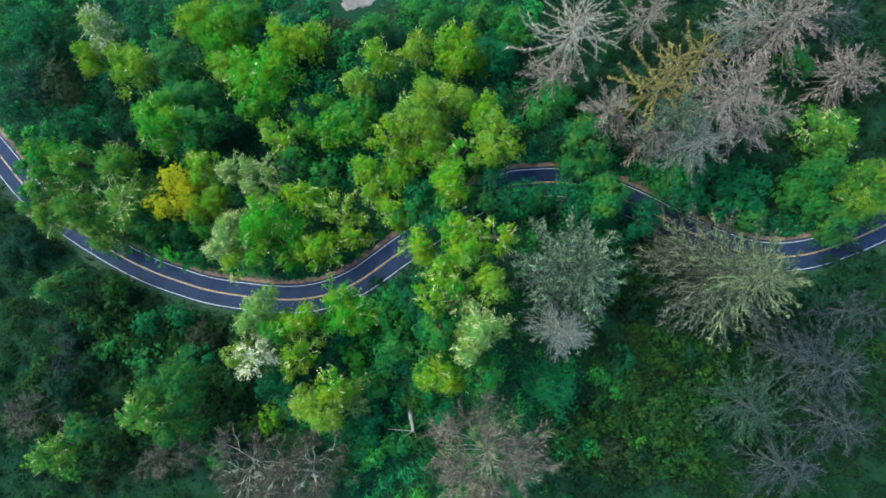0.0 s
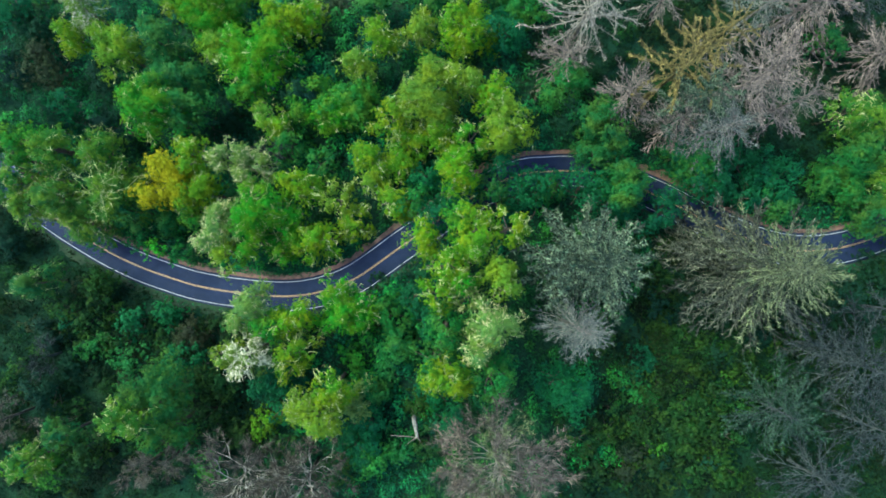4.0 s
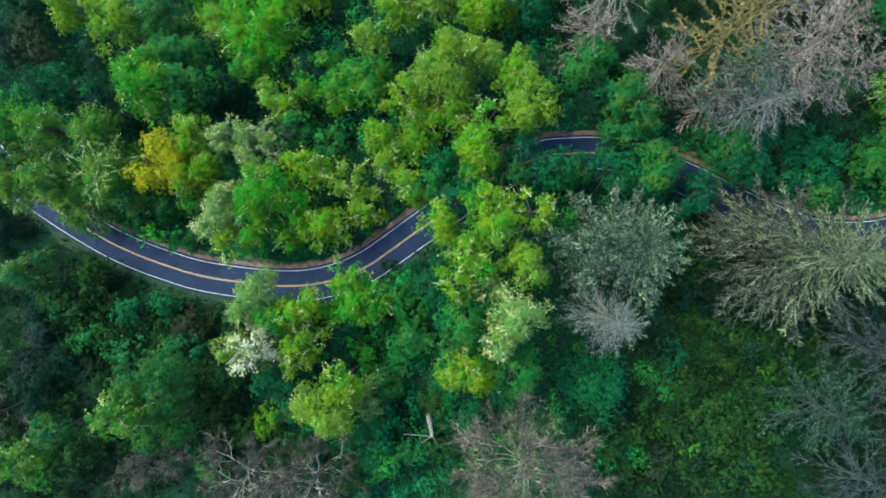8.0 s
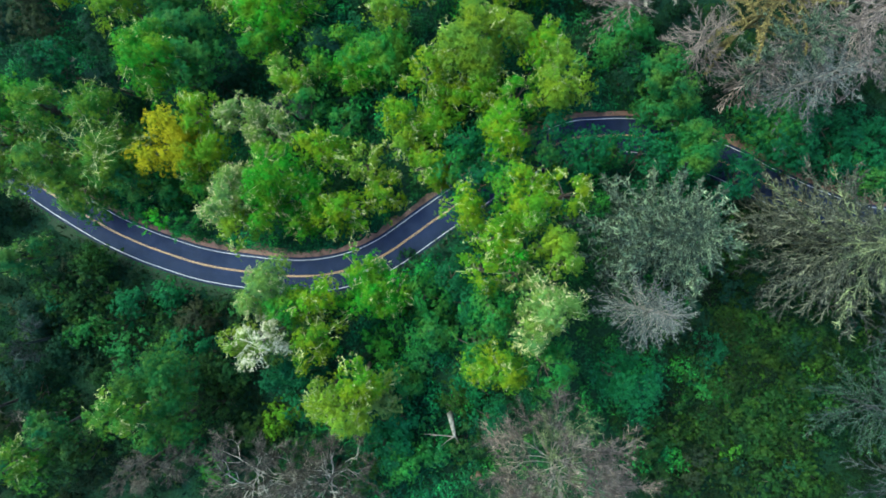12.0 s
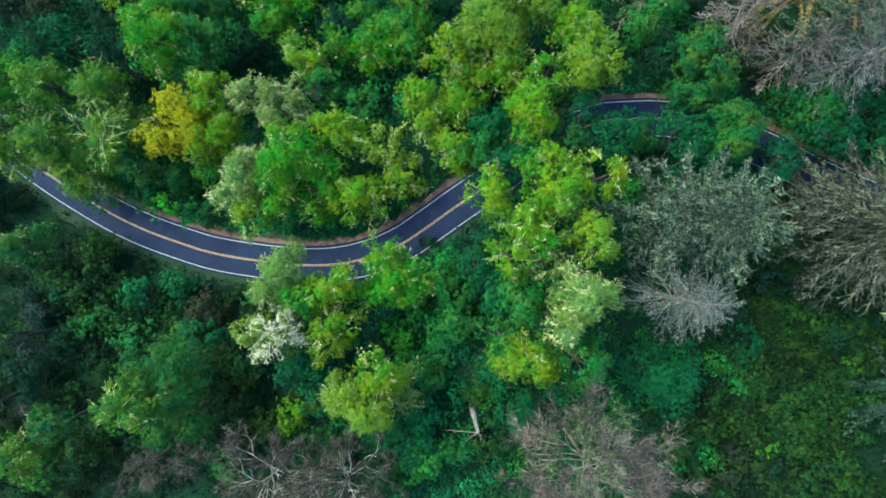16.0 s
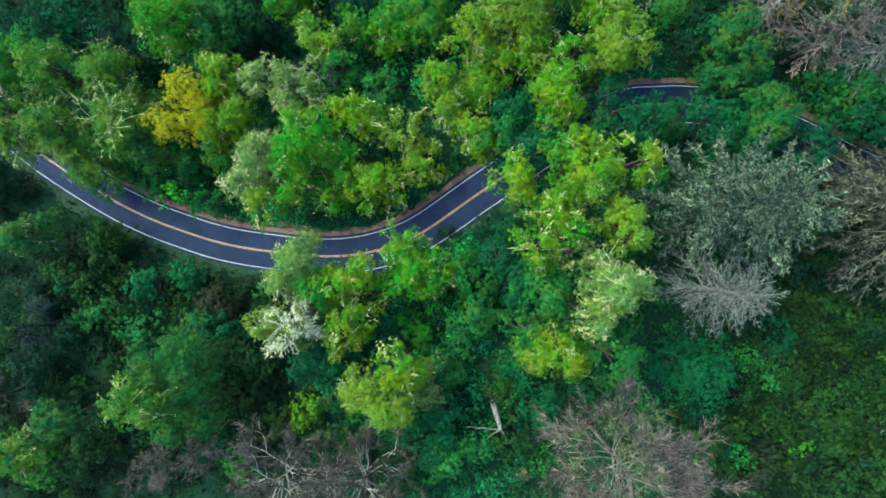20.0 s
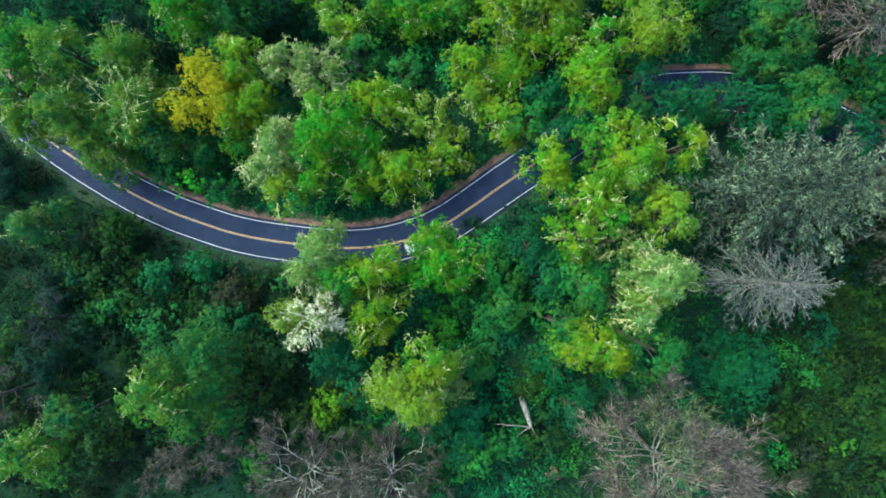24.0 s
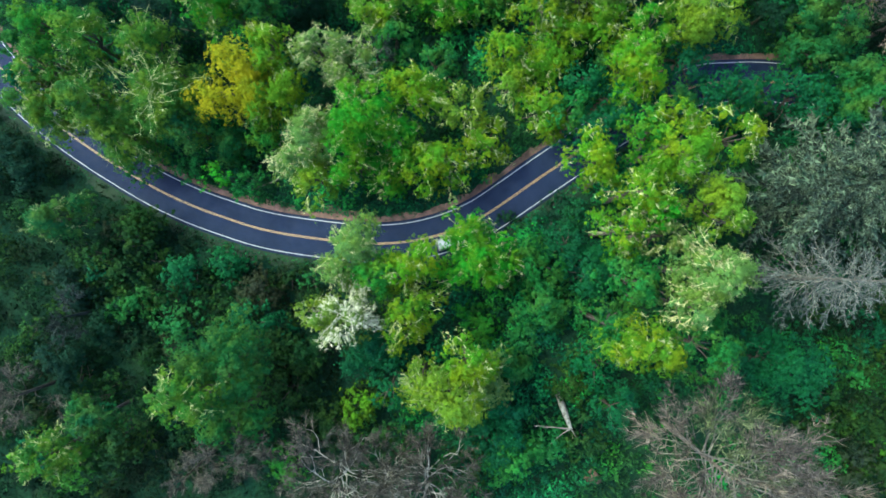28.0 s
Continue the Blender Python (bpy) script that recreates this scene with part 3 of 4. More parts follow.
CONIFERS = {
    "mossy": (MOSS, MOSS_TIP, 0.36, 6, 0.009, 240, 0.013, 0.055, 0.3, 1.0, "tall mossy yellow-green spruce with drooping boughs", "spruce_tree"),
    "weathered": (MOSS_GREY, MOSS_GREY, 0.4, 7, 0.008, 200, 0.011, 0.055, 0.32, 0.75, "tall weathered spruce with drooping boughs", "spruce_tree"),
    "greygreen": (BLUE_NEEDLES, BLUE_NEEDLES, 0.4, 8, 0.016, 330, 0.011, 0.08, 0.3, 0.9, "tall grey-green lichen-covered spruce with drooping boughs", "spruce_tree"),
    "golden": (GOLD_NEEDLES, GOLD_NEEDLES, 0.34, 2, 0.013, 240, 0.016, 0.07, 0.12, 0.72, "thin golden-yellow spruce with star-like boughs", "spruce_tree"),
    "pink": (PINK_BARK, PINK_BARK, 0.34, 8, 0.006, 260, 0.0125, 0.065, 0.32, 1.05, "dead pinkish-grey spruce with bare twiggy boughs", "dead_spruce"),
    "silver": (SILVER_BARK, SILVER_BARK, 0.3, 3, 0.005, 120, 0.011, 0.075, 0.16, 1.15, "dead silver-white spruce with bare radiating boughs", "dead_spruce"),
    "grey": (GREY_BARK, SILVER_BARK, 0.34, 8, 0.0065, 230, 0.008, 0.08, 0.34, 1.05, "dead grey spruce with bare twiggy boughs", "dead_spruce"),
    "darkgreen": (DARK_NEEDLES, DARK_WOOD, 0.38, 8, 0.012, 260, 0.011, 0.07, 0.34, 0.9, "dark green spruce with drooping grey-tipped boughs", "spruce_tree"),
    "darkgrey": (DARK_BARK, DARK_WOOD, 0.36, 8, 0.0085, 230, 0.011, 0.07, 0.34, 0.8, "dark thin spruce with sparse drooping boughs", "dead_spruce"),
}


def forked(rng, a, d, length, thick, depth, out, fine):
    b = a + d * length
    line = limb_path(rng, a, b, 0.22, 4)
    (out if depth else fine).append(in_triangles(*tube(line, np.linspace(thick, thick * 0.55, 4), 5 if depth > 1 else 3)))
    if depth == 0:
        k = 38
        at = line[rng.integers(1, 4, k)]
        fine.append(slivers(rng, at, d + rng.normal(0, 0.55, (k, 3)), length * rng.uniform(0.25, 0.7, k), 0.03))
        return
    for _ in range(4 if depth == 1 else 3):
        e = unit(d + rng.normal(0, 0.45, 3) + [0, 0, 0.1])
        forked(rng, a + (b - a) * rng.uniform(0.4, 1.0), e, length * rng.uniform(0.5, 0.8), thick * 0.55, depth - 1, out, fine)


def bare_tree(x, y, top, r, material, word, limbs=11, second=None, rise=0.4, thick=0.065, moss=None):
    """A leafless broadleaved tree: a trunk and forking limbs, each a part."""
    rng = np.random.default_rng(seed_of(x, y, 12000))
    bx, by = foot(x, y)
    base = land_at(bx, by) - 0.15
    tree = thing("bare_tree", bx, by, base, word, "tree", "bare trees")
    h = top - base
    path = np.array([[0, 0, 0], [(x - bx) * 0.4, (y - by) * 0.4, h * 0.45], [x - bx, y - by, h * 0.8]])
    part("trunk", mesh_from("trunk", *tube(path, [0.34, 0.26, 0.12], 7), material, True), tree)
    for k in range(limbs):
        a = path[1] + (path[2] - path[1]) * (k + 0.5) / limbs
        yaw = k * 2.39996 + rng.normal(0, 0.6)
        q = (k + 0.5) / limbs
        d = unit(np.array([math.cos(yaw), math.sin(yaw), rise + 1.2 * q * q]))
        out, fine = [], []
        forked(rng, a, d, r * rng.uniform(0.4, 0.62) * (1 + 0.3 * rise), thick, 2, out, fine)
        v, f = joined(out + fine)
        part("limb", mesh_from("limb", v, f, moss if moss and k % 4 == 3 else material, False, second, sum(len(o[1]) for o in out)), tree)
    return tree


# ---- the spruces ----
conifer(23.7, -3.5, 37.5, 10.2, "greygreen", 108, 0.74)
conifer(22.2, -15.4, 33.0, 6.2, "grey", 76, 0.66)
conifer(53.5, -5.0, 35.6, 13.1, "mossy", 190, 0.86)
conifer(26.5, 43.8, 23.5, 9.6, "silver", 56)
conifer(22.9, 36.1, 12.0, 7.1, "pink", 44)
conifer(40.2, 29.8, 34.5, 8.2, "golden", 60)
conifer(47.6, 36.5, 30.0, 6.6, "golden", 44)
conifer(33.2, 27.4, 22.0, 6.7, "pink", 44)
conifer(52.5, 28.0, 35.7, 8.9, "pink", 72)
conifer(59.1, 23.8, 31.0, 6.8, "pink", 50)
conifer(42.8, 24.2, 32.5, 6.0, "greygreen", 50)
conifer(47.1, 20.3, 27.4, 8.0, "grey", 56)
conifer(41.1, 21.9, 22.0, 6.5, "pink", 44)
conifer(68.5, 45.8, 19.0, 11.2, "pink", 60)
conifer(60.3, 45.4, 16.0, 6.6, "grey", 40)
conifer(42.7, 48.2, 16.0, 6.2, "pink", 40)
conifer(83.1, 36.3, 15.0, 8.0, "pink", 50)
conifer(81.5, 47.3, 14.0, 6.7, "darkgrey", 40)
conifer(72.6, -22.2, 26.0, 10.1, "darkgrey", 64)
conifer(58.4, -30.1, 25.0, 8.6, "darkgreen", 62)
conifer(67.3, -19.3, 22.0, 7.4, "darkgrey", 44)
conifer(74.9, -33.0, 27.0, 8.0, "darkgrey", 50)
conifer(65.6, -42.2, 24.0, 8.3, "darkgrey", 56)
conifer(79.6, -12.3, 24.0, 6.2, "darkgrey", 40)
# Two added spruces stand in for the mossy spruce's low boughs.
conifer(45.2, 0.0, 17.0, 5.6, "weathered", 46, 0.85)
conifer(49.6, -1.6, 16.0, 5.6, "weathered", 46, 0.85)

# ---- the leafless trees ----
bare_tree(7.9, -37.0, 36.5, 10.8, FAN_BARK, "leafless grey-brown tree with a wide fan of mossy twigs", 36, SILVER_BARK, 0.4, 0.085, MOSS)
bare_tree(-38.3, -43.6, 18.4, 8.6, BROWN_BARK, "leafless tree with pale upright branches", 16, BLEACHED, 0.4, 0.1)
bare_tree(-32.2, -44.4, 18.4, 8.8, BROWN_BARK, "leafless tree with pale upright branches", 18, BLEACHED, 0.4, 0.1)
bare_tree(-26.3, -43.8, 18.0, 8.4, BROWN_BARK, "leafless tree with pale upright branches", 18, BLEACHED, 0.4, 0.1)
bare_tree(-52.7, -41.1, 19.0, 5.1, BROWN_BARK, "leafless brownish tree with fine twigs", 12, None)
bare_tree(-58.6, -43.2, 18.0, 3.8, BROWN_BARK, "leafless brownish tree with fine twigs", 10, None)
bare_tree(-85.9, -34.4, 13.0, 5.9, BROWN_BARK, "leafless brownish tree with fine twigs", 11, None)
bare_tree(-35.4, 17.6, 7.0, 4.2, DARK_BARK, "leafless tree with thin pale branches", 7, SILVER_BARK)
bare_tree(-82.0, -23.5, 6.0, 4.1, DARK_BARK, "leafless tree with thin grey branches", 8, None)
bare_tree(-81.5, 26.4, 0.0, 4.0, GREY_BARK, "leafless tree with thin grey branches", 7, None)

# ---- the broadleaved trees ----
broadleaf(-77.8, 18.0, 12.5, 5.6, "sage")
broadleaf(-69.4, 16.5, 10.2, 6.2, "sage", 6)
broadleaf(-67.5, 9.8, 9.6, 8.3, "sage", 8, 18)
broadleaf(-77.2, 8.5, 11.4, 6.2, "sage")
broadleaf(-73.8, 4.7, 7.1, 7.4, "sage")
broadleaf(-65.7, 6.3, 6.0, 5.5, "mid")
broadleaf(-55.9, 11.4, 11.3, 7.1, "yellow")
broadleaf(-50.8, 17.0, 10.6, 5.7, "lime")
broadleaf(-49.9, 10.0, 9.8, 6.3, "lime", 6)
broadleaf(-42.9, 16.1, 12.6, 5.1, "pale", 28)
broadleaf(-38.7, 14.3, 11.0, 4.6, "pale", 34)
broadleaf(-36.0, 6.8, 16.6, 6.8, "bright")
broadleaf(-37.9, 0.4, 12.0, 5.1, "bright")
broadleaf(-29.4, 10.6, 11.5, 5.7, "lime", 6)
broadleaf(-44.7, 2.1, 12.8, 6.3, "pale", 36)
broadleaf(-43.6, -2.2, 10.0, 4.2, "palelime", 10)
broadleaf(-21.6, 8.3, 9.6, 4.3, "palelime", 6)
broadleaf(-18.5, 3.4, 8.5, 4.3, "lime", 4)
broadleaf(-25.8, 0.1, 11.3, 6.4, "lime")
broadleaf(-33.2, -2.3, 8.0, 4.8, "bright")
broadleaf(-31.3, 3.7, 11.0, 5.2, "bright")
broadleaf(-37.0, 25.0, 5.0, 5.5, "palelime", 8)
broadleaf(-34.1, 23.3, 5.0, 2.9, "lime")
broadleaf(-60.1, 26.7, 11.0, 7.4, "bright")
broadleaf(-54.2, 27.0, 7.0, 6.7, "mid")
broadleaf(-79.8, 26.3, 6.3, 6.5, "dark")
broadleaf(-41.6, 31.4, 4.0, 5.6, "green")
broadleaf(-24.3, 26.4, 4.0, 6.9, "bright", 4)
broadleaf(-19.4, 28.7, 5.0, 5.8, "green")
broadleaf(-15.8, 16.5, 10.2, 5.0, "lime")
broadleaf(-15.1, 12.7, 9.0, 4.3, "palelime", 4)
broadleaf(-10.3, 8.1, 12.4, 5.4, "lime")
broadleaf(-8.3, 18.4, 10.3, 7.0, "lime")
broadleaf(-11.2, 23.4, 12.0, 4.6, "lime")
broadleaf(-4.4, 26.8, 14.4, 7.2, "palelime", 10)
broadleaf(1.4, 13.4, 16.7, 6.5, "lime")
broadleaf(10.6, 21.8, 15.6, 7.1, "palelime", 10)
broadleaf(7.9, 27.9, 13.0, 5.6, "lime")
broadleaf(-2.5, 21.5, 12.0, 5.4, "lime")
broadleaf(4.0, 19.5, 13.0, 4.1, "bright")
# Tone set a step deeper, partly for lens falloff on this side.
broadleaf(30.4, 21.9, 14.6, 7.4, "forest")
broadleaf(27.0, 23.1, 9.0, 5.5, "teal")
# Next two deepened likewise, the falloff partly put into their tone.
broadleaf(33.4, 10.1, 15.8, 6.6, "forest")
broadleaf(28.7, 7.8, 14.0, 5.5, "teal")
broadleaf(16.7, 10.7, 12.0, 4.6, "teal")
broadleaf(10.5, 14.3, 7.0, 4.4, "teal")
broadleaf(49.7, 12.8, 7.0, 7.7, "teal")
broadleaf(44.5, 16.7, 8.0, 5.9, "teal")
broadleaf(23.6, 24.2, 4.0, 6.1, "dark")
broadleaf(-4.9, 0.1, 18.9, 5.0, "lime")
broadleaf(-2.7, 4.5, 14.0, 4.1, "teal")
broadleaf(3.5, 1.3, 28.8, 5.7, "lime")
broadleaf(1.9, 3.8, 20.0, 3.8, "green")
broadleaf(10.3, 2.1, 27.7, 3.7, "lime")
broadleaf(-0.1, -4.5, 26.5, 4.0, "lime")
broadleaf(2.1, -6.7, 24.5, 3.4, "bright")
broadleaf(8.4, -6.0, 27.0, 5.4, "palelime", 8)
broadleaf(-2.1, -9.6, 24.3, 3.4, "lime")
broadleaf(3.2, -10.0, 22.5, 3.1, "pale", 6)
broadleaf(7.1, -14.6, 31.7, 6.0, "pale", 24)
broadleaf(4.8, -18.5, 29.0, 3.4, "pale", 14)
broadleaf(-0.6, -15.7, 25.0, 4.4, "mid")
broadleaf(-0.1, -23.0, 30.7, 5.7, "lime")
broadleaf(7.1, -23.5, 28.0, 4.7, "mid")
broadleaf(-2.8, -21.8, 23.0, 3.9, "mid")
broadleaf(-36.9, -12.3, 18.9, 5.7, "pale", 12)
broadleaf(-29.3, -14.5, 18.8, 5.2, "lime", 5)
broadleaf(-33.9, -16.0, 17.0, 4.4, "green")
broadleaf(-19.2, -14.3, 14.4, 6.9, "bright")
broadleaf(-21.1, -10.4, 14.4, 4.1, "bright")
broadleaf(-15.8, -13.1, 13.0, 4.8, "bright")
broadleaf(-37.6, -21.1, 19.1, 4.3, "white", 36, 11)
broadleaf(-40.8, -21.5, 18.0, 3.2, "palelime", 6)
broadleaf(-28.9, -21.3, 17.4, 4.6, "lime")
broadleaf(-33.7, -27.2, 9.0, 6.0, "teal")
broadleaf(-23.2, -30.7, 24.3, 6.0, "palelime", 18)
broadleaf(-21.2, -26.9, 22.0, 4.2, "lime")
broadleaf(-27.1, -30.2, 22.0, 3.5, "palelime", 8)
broadleaf(-18.2, -30.4, 14.0, 5.5, "pale", 6)
broadleaf(-15.2, -34.7, 11.0, 6.4, "teal")
broadleaf(-18.0, -39.1, 10.0, 5.5, "teal")
broadleaf(-54.4, -28.7, 19.0, 8.4, "forest")
broadleaf(-57.2, -31.6, 25.2, 5.0, "sage")
broadleaf(-53.3, -35.8, 16.0, 6.1, "forest")
broadleaf(22.4, -27.3, 20.4, 6.9, "teal")
broadleaf(19.4, -26.8, 13.0, 5.3, "teal")
broadleaf(-3.6, -15.1, 8.0, 5.1, "teal")
# Low trees filling the gaps; dark-toned ones carry the gaps' shade in colour.
broadleaf(-30.8, 29.8, 0.0, 6.0, "dark")
broadleaf(-59.4, 4.5, 0.0, 4.9, "mid")
broadleaf(-52.7, 5.2, 4.0, 4.8, "green")
broadleaf(-75.5, 1.2, -2.0, 3.6, "mid")
broadleaf(-47.0, 28.5, -1.0, 5.8, "dark")
broadleaf(-71.5, 24.5, 0.0, 6.0, "dark")
broadleaf(-50.3, 24.4, 1.0, 5.2, "dark")
broadleaf(-84.0, 20.0, 11.0, 4.3, "green")
broadleaf(-84.5, 13.5, 10.5, 4.4, "sage")
broadleaf(-83.0, 7.5, 9.5, 5.4, "sage")
broadleaf(-87.0, 9.5, 9.0, 4.2, "sage")
broadleaf(57.0, 8.6, 9.0, 4.4, "teal")
broadleaf(63.4, 6.6, 9.0, 4.4, "mid")
broadleaf(-88.5, 17.0, 8.0, 3.2, "mid")
broadleaf(-87.5, 12.0, 9.0, 2.9, "teal")
broadleaf(-87.0, 20.8, 9.5, 3.0, "mid")
broadleaf(13.2, 10.3, 10.5, 3.2, "teal")
broadleaf(21.0, 11.3, 10.0, 3.3, "teal")
broadleaf(25.2, 11.1, 10.0, 3.2, "teal")
broadleaf(-7.5, 7.4, 13.0, 3.7, "mid")
broadleaf(8.2, 9.6, 10.0, 4.4, "mid")
broadleaf(13.4, 8.7, 9.0, 3.7, "teal")
broadleaf(-4.6, 12.9, 10.0, 4.4, "teal")
broadleaf(27.9, 16.6, 10.0, 5.4, "mid")
broadleaf(33.1, 7.5, 12.0, 5.2, "teal")
broadleaf(-32.5, 20.8, 2.0, 4.6, "mid")
broadleaf(-26.3, 16.0, 1.0, 4.2, "mid")
broadleaf(-6.8, -11.0, 7.0, 4.8, "teal")
broadleaf(-3.7, -15.0, 8.0, 4.3, "teal")
broadleaf(-11.4, -14.4, 5.0, 4.7, "mid")
broadleaf(-10.1, -20.0, 8.0, 4.5, "mid")
broadleaf(-35.9, -28.3, 10.0, 5.0, "teal")
broadleaf(-31.6, -31.7, 12.0, 4.1, "teal")
broadleaf(-15.8, -28.9, 9.0, 5.0, "mid")
broadleaf(-2.8, -27.4, 12.0, 4.7, "teal")
broadleaf(-0.6, -34.1, 13.0, 4.4, "teal")
broadleaf(-34.8, 44.8, 3.0, 7.4, "lime")
broadleaf(-39.9, 38.3, 2.0, 9.2, "bright")
broadleaf(-50.2, 49.2, 1.0, 9.6, "bright")
broadleaf(-55.8, 52.9, 1.0, 7.5, "lime")
broadleaf(-48.8, 40.8, 2.0, 5.8, "palelime", 6)
broadleaf(-29.6, 46.3, 4.0, 5.7, "lime")
broadleaf(-70.1, 40.6, 2.0, 7.5, "palelime", 8)
broadleaf(-77.0, 49.3, 3.0, 6.4, "white", 30)
broadleaf(-80.0, 43.5, 2.0, 5.1, "lime")
broadleaf(-61.4, 42.3, 1.0, 7.2, "mid", 6)
broadleaf(-80.6, 27.2, 5.0, 7.3, "teal")
broadleaf(-57.2, 33.4, 2.0, 7.8, "mid")
broadleaf(-61.7, 29.6, 8.0, 6.5, "green")
broadleaf(-14.0, 41.1, 8.0, 5.5, "lime")
broadleaf(-5.8, 42.6, 7.0, 5.6, "palelime", 5)
broadleaf(3.6, 42.4, 9.0, 8.1, "lime")
broadleaf(-18.4, 35.8, 8.0, 5.2, "palelime", 6)
broadleaf(-4.3, 28.5, 15.0, 8.0, "palelime", 12)
broadleaf(1.8, 31.0, 14.0, 5.9, "palelime", 6)
broadleaf(-19.8, 27.2, 5.0, 8.0, "green")
broadleaf(-27.8, 29.3, 1.0, 6.9, "green")
broadleaf(-15.5, 48.9, 2.0, 5.1, "mid")
broadleaf(-2.9, 51.1, 4.0, 6.7, "mid")
broadleaf(8.6, 51.7, 5.0, 5.7, "mid")
broadleaf(11.7, 42.3, 3.0, 6.8, "teal")
broadleaf(75.3, 39.5, 8.3, 5.2, "mid")
broadleaf(75.0, 24.3, 14.0, 4.0, "sage")
broadleaf(81.1, 23.7, 13.0, 6.3, "sage")
broadleaf(78.2, 16.0, 13.0, 7.8, "forest")
broadleaf(85.8, 11.0, 11.0, 8.9, "sage")
broadleaf(74.3, 11.1, 10.0, 7.0, "mid")
broadleaf(79.6, 4.8, 9.0, 6.5, "forest")
broadleaf(48.6, 15.7, 6.0, 7.6, "mid")
broadleaf(56.6, 14.7, 4.0, 6.7, "teal")
broadleaf(63.4, 12.2, 5.0, 7.3, "teal")
# Deepened tone; holds part of the eastern lens falloff.
broadleaf(33.2, 10.2, 14.0, 6.2, "forest")
broadleaf(41.0, 6.0, 9.0, 6.5, "teal")
broadleaf(22.6, 30.5, 4.0, 6.7, "mid")
broadleaf(15.3, 48.1, 4.0, 6.7, "mid")
broadleaf(-97.1, 52.9, -4.0, 7.8, "teal")
broadleaf(-45.5, 53.9, 0.0, 6.9, "green")
broadleaf(17.0, 11.1, 10.0, 3.3, "teal")
broadleaf(33.5, 13.5, 10.0, 5.4, "teal")
broadleaf(-4.2, 4.2, 12.0, 4.7, "teal")
broadleaf(30.3, 9.8, 9.0, 5.0, "teal")
broadleaf(1.2, 14.1, 9.0, 3.9, "mid")
broadleaf(28.2, 12.1, 9.0, 4.5, "teal")
broadleaf(2.7, 9.8, 12.0, 4.7, "teal")
broadleaf(-0.9, 9.2, 11.0, 4.9, "teal")
broadleaf(19.4, 10.3, 9.0, 3.5, "mid")
broadleaf(-84.0, -8.5, 6.0, 6.2, "forest", 10)
broadleaf(-80.5, -42.5, 13.0, 4.6, "sage", 8)
broadleaf(-74.5, -37.5, 12.0, 5.0, "forest", 4)

# ---- the understorey ----
shrub(-74.3, -9.4, -0.9, 5.5, "olive")
shrub(-66.1, -16.3, 0.3, 4.8, "teal")
shrub(-53.9, -19.6, 0.8, 5.4, "brown")
shrub(-59.5, -14.8, -0.5, 4.8, "teal")
shrub(-46.3, -28.6, 4.9, 5.4, "dull")
shrub(-51.1, -28.3, 4.0, 4.4, "dull")
shrub(-36.3, -35.4, 7.6, 4.9, "lime")
shrub(-41.8, -38.7, 6.0, 4.3, "olive")
shrub(-18.5, -23.8, 4.9, 5.4, "green")
shrub(-7.6, -20.6, 4.5, 5.8, "mid")
shrub(-9.5, -10.7, 1.7, 5.2, "teal")
shrub(-14.0, -9.3, 0.5, 3.7, "dark")
shrub(-12.3, -26.6, 6.0, 5.2, "mid")
shrub(46.7, -25.9, 6.6, 6.0, "olive")
shrub(51.3, -20.0, 5.0, 5.6, "olive")
shrub(43.3, -22.5, 5.0, 5.2, "dull")
shrub(41.6, -16.9, 3.5, 4.5, "olive")
shrub(38.8, -36.4, 9.5, 6.0, "olive")
shrub(49.4, -36.1, 10.0, 6.8, "olive")
shrub(46.2, -31.3, 7.5, 5.1, "dull")
shrub(33.6, -42.3, 11.0, 5.5, "brown")
shrub(52.7, -43.5, 12.0, 5.8, "olive")
shrub(-14.2, -42.2, 12.5, 5.4, "mid")
shrub(-9.4, -39.7, 10.5, 4.6, "mid")
shrub(-4.0, -39.1, 11.0, 3.9, "olive")
shrub(-21.3, -44.2, 12.0, 4.5, "olive")
shrub(-78.2, -44.5, 10.0, 5.2, "sage")
shrub(-72.3, -40.5, 8.5, 4.6, "dull")
shrub(-47.3, -44.5, 9.0, 3.6, "green")
shrub(-84.3, -19.1, -1.0, 6.4, "dark")
shrub(-78.0, -25.2, 1.0, 5.4, "dark")
shrub(-83.3, -30.6, 4.0, 5.3, "dark")
shrub(-74.2, -22.3, 0.0, 5.0, "mid")
shrub(-77.1, -16.5, -1.5, 4.4, "dull")
shrub(-66.1, -24.9, 2.0, 4.7, "mid")
shrub(-60.1, -1.7, 3.8, 2.6, "bright")
shrub(-56.4, -2.3, 0.0, 3.3, "mid")
shrub(-66.4, 0.8, -2.0, 3.3, "mid")
shrub(-55.0, -24.7, 3.0, 4.7, "teal")
shrub(56.9, -23.7, 8.0, 6.1, "olive")
shrub(-5.8, -31.5, 9.0, 4.4, "olive")
shrub(-32.4, -39.7, 10.0, 4.0, "dull")
shrub(25.2, -38.4, 12.0, 4.5, "olive")
shrub(40.0, -30.6, 7.0, 4.3, "olive")
shrub(45.1, -37.2, 8.0, 4.1, "dull")
shrub(52.4, -30.2, 8.0, 4.7, "olive")
shrub(58.2, -30.8, 9.0, 4.6, "dark")
shrub(30.8, -37.1, 9.0, 4.0, "olive")
shrub(28.3, -44.1, 11.0, 4.3, "olive")
shrub(40.4, -43.9, 10.0, 4.6, "olive")
shrub(47.7, -44.3, 10.0, 4.4, "dull")
shrub(37.6, -27.1, 6.0, 3.7, "dull")
shrub(54.5, -24.1, 6.0, 4.8, "olive")
shrub(46.6, -19.2, 4.0, 4.2, "dull")
shrub(60.8, -18.5, 5.0, 4.8, "dark")
